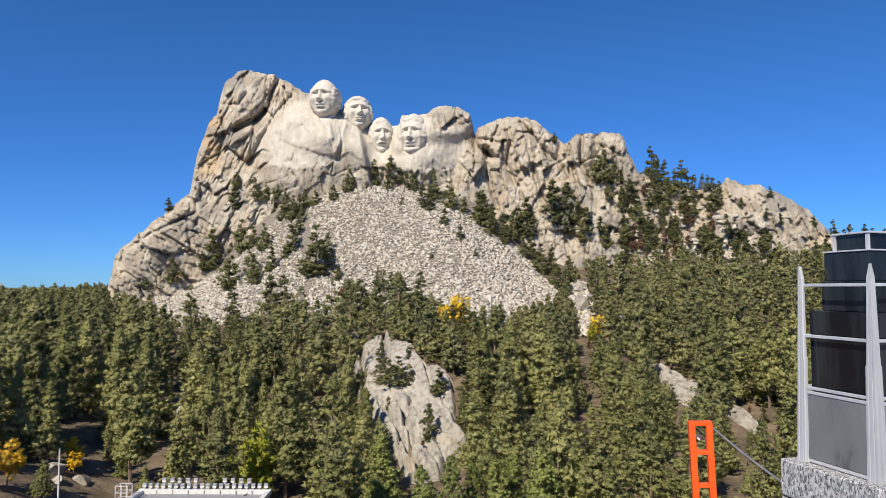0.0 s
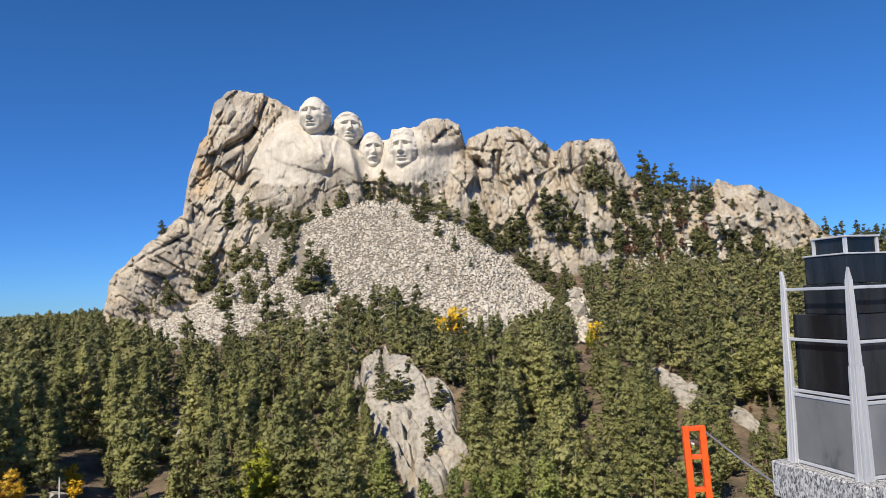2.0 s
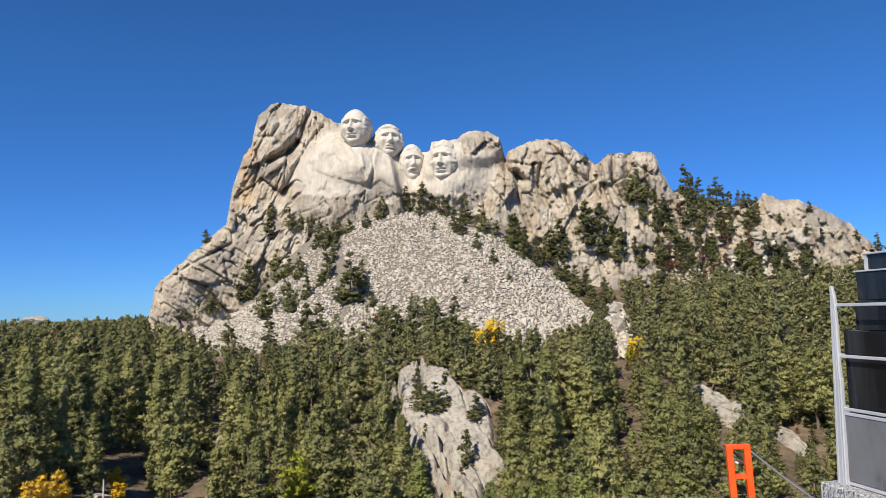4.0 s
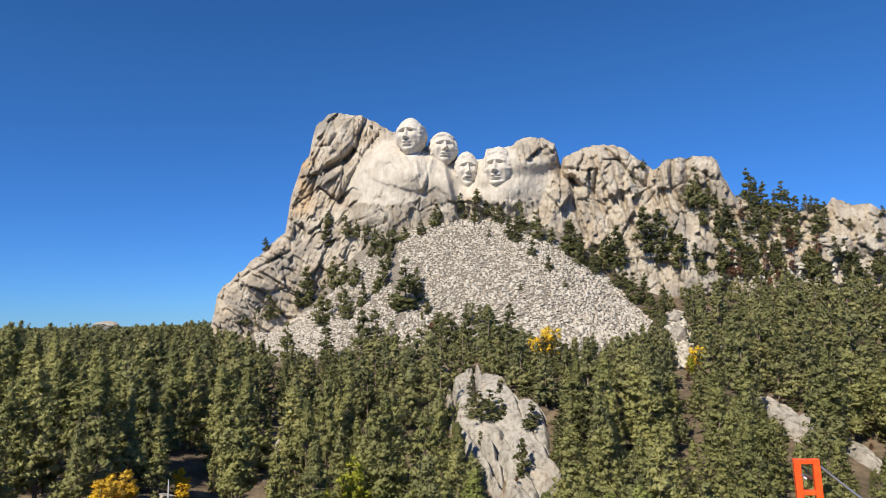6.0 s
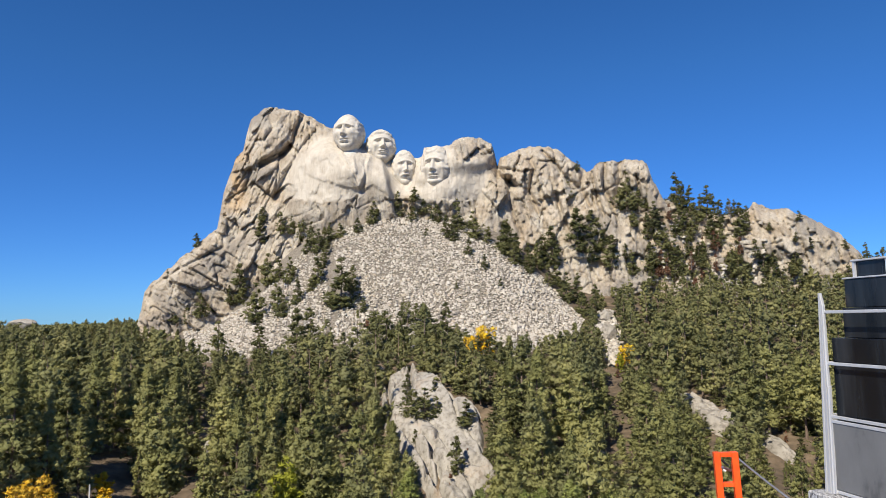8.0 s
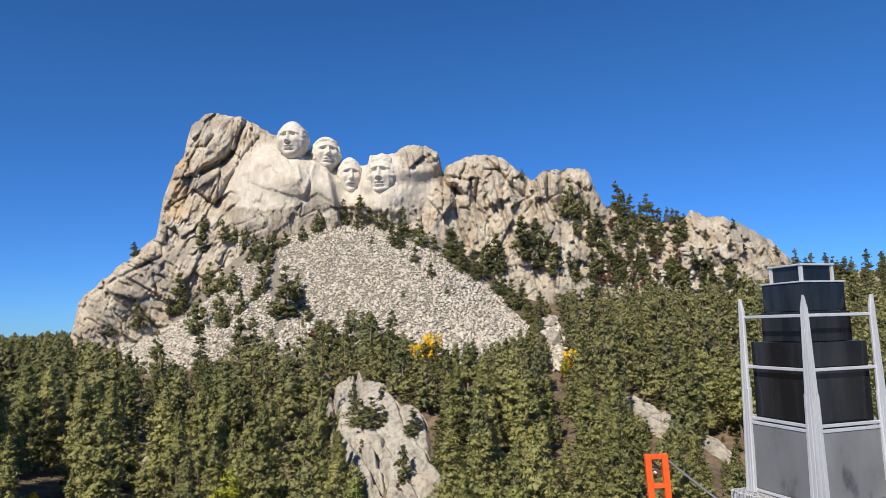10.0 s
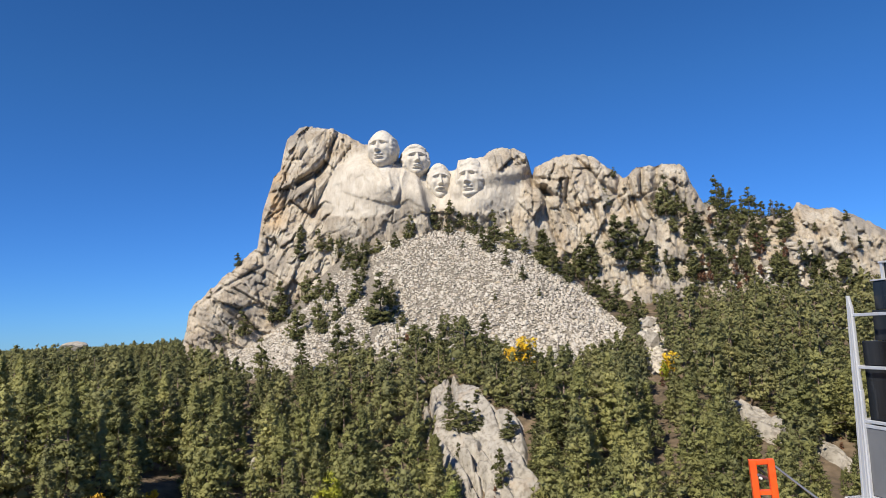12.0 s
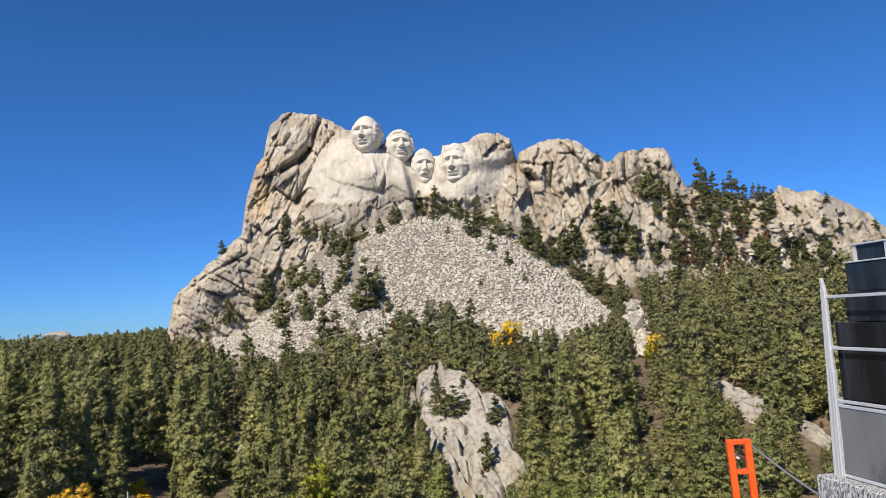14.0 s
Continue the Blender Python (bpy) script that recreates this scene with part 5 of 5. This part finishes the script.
# ---- bare rock among the trees ----
def build_slab(plan, lift, words, name="rock_slab", fine=1.0, joints=()):
    """A tilted slab of bare granite with overlapping shells and open joints."""
    p = np.array(plan, float)
    xs, ys = np.arange(p[:, 0].min() - 4, p[:, 0].max() + 4, 0.25), np.arange(p[:, 1].min() - 4, p[:, 1].max() + 4, 0.36)
    X, Y = np.meshgrid(xs, ys)
    wx = X + 0.5 * fbm(X / 12, Y / 9, 0 * X, 3, 101)
    wy = Y + 0.5 * fbm(X / 12, Y / 9, 0 * X + 3, 3, 103)
    best = np.full(X.shape, 99.0)
    for (x0, y0), (x1, y1) in zip(plan, plan[1:] + plan[:1]):
        k = np.clip(((wx - x0) * (x1 - x0) + (wy - y0) * (y1 - y0)) / ((x1 - x0) ** 2 + (y1 - y0) ** 2), 0, 1)
        best = np.minimum(best, np.hypot(wx - x0 - k * (x1 - x0), wy - y0 - k * (y1 - y0)))
    edge = np.where(inside(wx, wy, plan), best, -best)
    across, along = 0.90 * wx + 0.40 * wy, 0.92 * wy - 0.35 * wx
    l1, t1, g1 = facets(across / 8.5 * fine, along / 22.0 * fine, 105)
    l2, t2, g2 = facets(across / 4.4 * fine, along / 13.0 * fine, 107)
    l3, t3, g3 = facets(across / 1.4 * fine, along / 2.6 * fine, 109)
    open_1 = smooth(0.3, 0.6, grain(X / 8, Y / 8, 0 * X, 113))
    Z = ground_z(X, Y) + lift * smooth(-0.8, 1.2, edge) - 3.0 * smooth(0.3, -3.0, edge)
    # shells of rock that lie over one another, parted by narrow joints
    Z = Z + min(1.0, lift / 3) * (1.0 * l1 + 1.2 * t1 + 0.5 * l2 + 0.8 * t2 + 0.15 * l3 + 0.3 * t3)
    Z = Z - min(1.0, lift / 3) * (1.7 * np.exp(-g1 / 0.05) + 0.8 * np.exp(-g2 / 0.05) * open_1 + 0.2 * np.exp(-g3 / 0.12) * open_1) + 0.2 * fbm(X / 7, Y / 7, 0 * X, 3, 111)
    # long open joints, with the lower shell a step down beyond each
    for line in joints:
        gap = np.full(X.shape, 99.0)
        for (x0, y0), (x1, y1) in zip(line, line[1:]):
            k = np.clip(((wx - x0) * (x1 - x0) + (wy - y0) * (y1 - y0)) / ((x1 - x0) ** 2 + (y1 - y0) ** 2), 0, 1)
            gap = np.minimum(gap, np.hypot(wx - x0 - k * (x1 - x0), wy - y0 - k * (y1 - y0)))
        Z = Z - 3.0 * np.exp(-(gap / 0.6) ** 2) + 0.6 * np.exp(-((gap - 1.4) / 1.2) ** 2)
    # the rounded boss at its head
    Z = Z + 3.5 * np.exp(-((X + 19) / 6) ** 2 - ((Y - 214) / 7) ** 2)
    v = np.stack([X, Y, Z], -1).reshape(-1, 3)
    f = sheet(len(xs), len(ys))
    keep = (edge.ravel() > -2.5)[f].any(1)
    ob = new(name, mesh_of(name, v, f[keep], SLAB, False))
    tagged(ob, words, "rock")


def rock(seed, x, y, sx, sy, sz, lift, words, name="boulder"):
    """An angular, jointed rock, sunk into the ground."""
    bm = bmesh.new()
    bmesh.ops.create_icosphere(bm, subdivisions=4, radius=1)
    co = np.array([w.co[:] for w in bm.verts])
    rng = np.random.default_rng(seed)
    for _ in range(16):
        d = rng.normal(0, 1, 3)
        d /= np.linalg.norm(d)
        over = np.clip(co @ d - rng.uniform(0.34, 0.68), 0, None)
        co = co - over[:, None] * d
    big = 1 + 0.09 * fbm(co[:, 0] * 2 + seed, co[:, 1] * 2, co[:, 2] * 2, 4, seed)
    i1, b1, k1 = joint((co[:, 0] + 0.5 * co[:, 2]) * 1.6 + seed, seed)
    co = co * (big - 0.07 * k1 + 0.05 * i1)[:, None] * np.array([sx, sy, sz])
    for w, c in zip(bm.verts, co):
        w.co = c
    me = bpy.data.meshes.new(name)
    bm.to_mesh(me)
    bm.free()
    me.materials.append(SLAB)
    ob = new(name, me)
    ob.matrix_basis = pose(x, y, float(ground_z(x, y)) + lift, 0, 0, float(rng.uniform(-25, 25)))
    tagged(ob, words, "rock")


SLAB_JOINTS = [[(-18.6, 214.5), (-15.7, 185.5), (-15.2, 180.5)], [(-21.4, 176.8), (-14.8, 167.8), (-9.2, 155.2), (-5.0, 143.2)], [(-15.0, 170.0), (-10.5, 164.8), (-7.7, 156.8), (-7.2, 152.0)],
               [(-8.7, 183.5), (-3.3, 175.8), (2.4, 170.5)], [(-26.4, 217.0), (-21.8, 189.5), (-20.6, 176.2)], [(-9.8, 164.2), (-4.2, 157.0), (2.2, 154.0)]]
build_slab(SLAB_PLAN, 3.0, "long bare granite slab with open joints on the wooded slope", joints=SLAB_JOINTS)
for plan, lift, words in LEDGES:
    build_slab(plan, lift, words, "rock_ledge", 2.2)
PALE = "pale granite outcrop among the pines"
for n, (x, y, sx, sy, sz, lift) in enumerate([(58, 297, 4, 3, 4, 2.5),
                                               (54.5, 272, 5, 4, 6.5, 3), (46, 243, 3.2, 3, 4, 1.5), (-55, 172, 3.1, 2.5, 3, 1.5), (-61, 164, 3.2, 3, 3, 1.5), (-26.7, 160, 2.2, 2, 4, 2), (-27.5, 166, 2, 2, 3, 2)]):
    rock(400 + n, x, y, sx, sy, sz, lift, PALE, "outcrop" if sx > 3 else "boulder")


def flank_boulders():
    """Blocks fallen on the broken right flank of the mountain."""
    rng = np.random.default_rng(37)
    n = 260
    x, z = rng.uniform(92, 150, n), rng.uniform(14, 50, n)
    keep = z < crest_z(x) - 2
    p = np.column_stack(on_cliff(x[keep], z[keep], 0.1))
    v, f = boulder_arrays(rng, len(p), p, np.minimum(rng.lognormal(-0.15, 0.4, len(p)), 1.6))
    tagged(new("boulder_field", mesh_of("boulder_field", v, f, BROKEN)), "pale fallen granite blocks on the mountain's flank", "boulders", kind="stuff")


flank_boulders()
LOOSE = "pale granite boulder half hidden among the pines"
for n, (x, y, s, lift) in enumerate([(-29.5, 225, 3, 2), (-32.5, 219, 3, 2), (-36, 212, 2.6, 2), (-66, 118, 2.4, 0.4), (-62, 120, 2.0, 0.3), (-64, 116, 1.5, 0.2), (19.6, 143, 2.2, 1), (29, 158, 2.4, 1.2), (35.4, 148, 2.4, 1),
                                      (-70, 190, 3, 1.5), (-50, 205, 3, 1.5), (-90, 215, 3, 1.5), (-44, 230, 3, 2), (30, 205, 2.6, 1.5), (80, 220, 3, 1.5), (95, 245, 3.2, 1.5), (70, 260, 3.2, 2), (110, 290, 3.4, 2), (36, 270, 3, 2)]):
    rock(430 + n, x, y, s * 1.2, s, s * 0.9, lift, LOOSE, "boulder")
rock(450, -590, 900, 36, 30, 15, 11, "distant bald granite hilltop above the woods", "hilltop")


# ---- the open-air theatre in the valley ----
def build_stage():
    t = thing("stage_house", "low theatre stage with a flat grey roof and white rim", "stage", m=pose(-37.4, 106, -39.5, 0, 0, -1))
    part("wall", boxed((-10.2, -4.6, 0), (10.2, 4.0, 9.2)), CONCRETE, t)
    part("roof", boxed((-9.7, -4.8, 9.2), (9.7, 3.6, 9.3)), ROOF, t, "grey flat roof")
    part("rim", boxed((-10.4, 3.4, 9.2), (10.4, 4.2, 9.95), 0.04), WHITE_STEEL, t, "white rear parapet")
    for sgn in (-1, 1):
        part("rim", boxed((sgn * 10.0 - 0.4, -4.8, 9.2), (sgn * 10.0 + 0.4, 3.38, 9.85), 0.04), WHITE_STEEL, t)
    for x in np.arange(-7.5, 8, 2.5):
        part("bracket", boxed((x - 0.06, 3.25, 9.2), (x + 0.06, 3.39, 9.9)), CONCRETE, t)
    part("banner", boxed((-10.45, -2.0, 8.6), (-10.41, 2.0, 9.8)), BLUE, t, "dark blue cloth over the rim")
    f = thing("floodlight", "grey floodlight on a short bracket along the stage roof", "floodlight", "floodlights of the stage")
    part("housing", boxed((-0.23, -0.12, 0.16), (0.23, 0.16, 0.62), 0.04), LAMP_GREY, f)
    part("lens", boxed((-0.19, 0.162, 0.20), (0.19, 0.175, 0.58)), GLASS, f)
    part("apron", boxed((-0.20, -0.135, 0.16), (0.20, -0.122, 0.34)), WHITE_STEEL, f, "white lower front")
    part("bracket", boxed((-0.05, -0.05, 0), (0.05, 0.05, 0.16)), WHITE_STEEL, f)
    spots = [(x, 3.8, 0.0) for x in np.arange(-9.6, 9.7, 1.01)] + [(x, 4.05, 0.75) for x in (-6.6, -5.3, -4.1, -2.8, -1.6, 3.0, 4.3, 5.6, 6.9)]
    top = pose(-37.4, 106, -39.5 + 9.96, 0, 0, -1)
    rng = np.random.default_rng(29)
    for i, (x, y, z) in enumerate(spots):
        if z:
            tagged(part("lamp_post", rodded(top @ Vector((x, y, -0.02)), top @ Vector((x, y, 0.75)), 0.05), WHITE_STEEL), "short white post carrying a floodlight", "post", "floodlight posts")
        m = top @ pose(x, y, z, rng.uniform(-12, 12), 0, rng.uniform(-14, 14)) @ Matrix.Scale(1.45, 4)
        if i:
            copy_thing(f, Matrix()).matrix_basis = m
        else:
            f.matrix_basis = m
    g = thing("railing", "white tubular railing cage beside the stage roof", "railing", m=pose(-48.2, 105.6, -30.3, 0, 0, -1))
    for x in (-0.9, 0.0, 0.9):
        for y in (-0.8, 0.8):
            part("post", rodded((x, y, -8), (x, y, 2.6), 0.07, sides=6), WHITE_STEEL, g)
    for z in (0.6, 1.6, 2.6):
        for y in (-0.8, 0.8):
            part("rail", rodded((-0.9, y, z), (0.9, y, z), 0.06, sides=6), WHITE_STEEL, g)
        for x in (-0.9, 0.9):
            part("rail", rodded((x, -0.8, z), (x, 0.8, z), 0.06, sides=6), WHITE_STEEL, g)
    tagged(part("boom", rodded((-30.5, 109, -30.0), (-34.6, 103, -32.2), 0.08, sides=6), BLACK), "dark slanting boom over the stage roof", "boom")
    p = thing("pole", "tall plain pale grey pole at the wood's edge", "pole", m=pose(-57.2, 104, float(ground_z(-57.2, 104)) - 0.2))
    tall = -22.2 - float(ground_z(-57.2, 104)) + 0.2
    part("shaft", rodded((0, 0, 0), (0, 0, tall), 0.16, 0.11), WHITE_STEEL, p)
    part("finial", rodded((0, 0, tall), (0, 0, tall + 0.3), 0.14, 0.05), CONCRETE, p)
    s = thing("shed", "small shed of ribbed grey sheet metal", "shed", m=pose(-7.6, 118, float(ground_z(-7.6, 118)) - 0.3))
    top_z = -34.0 - (float(ground_z(-7.6, 118)) - 0.3)
    part("wall", boxed((-1.85, -1.5, 0), (1.85, 1.5, top_z - 0.1)), CABLE, s)
    for x in np.arange(-1.7, 1.8, 0.42):
        part("rib", boxed((x - 0.07, -1.56, 0), (x + 0.07, -1.502, top_z - 0.1)), CONCRETE, s)
    part("roof", boxed((-2.0, -1.65, top_z - 0.1), (2.0, 1.65, top_z), 0.03), CONCRETE, s)


build_stage()
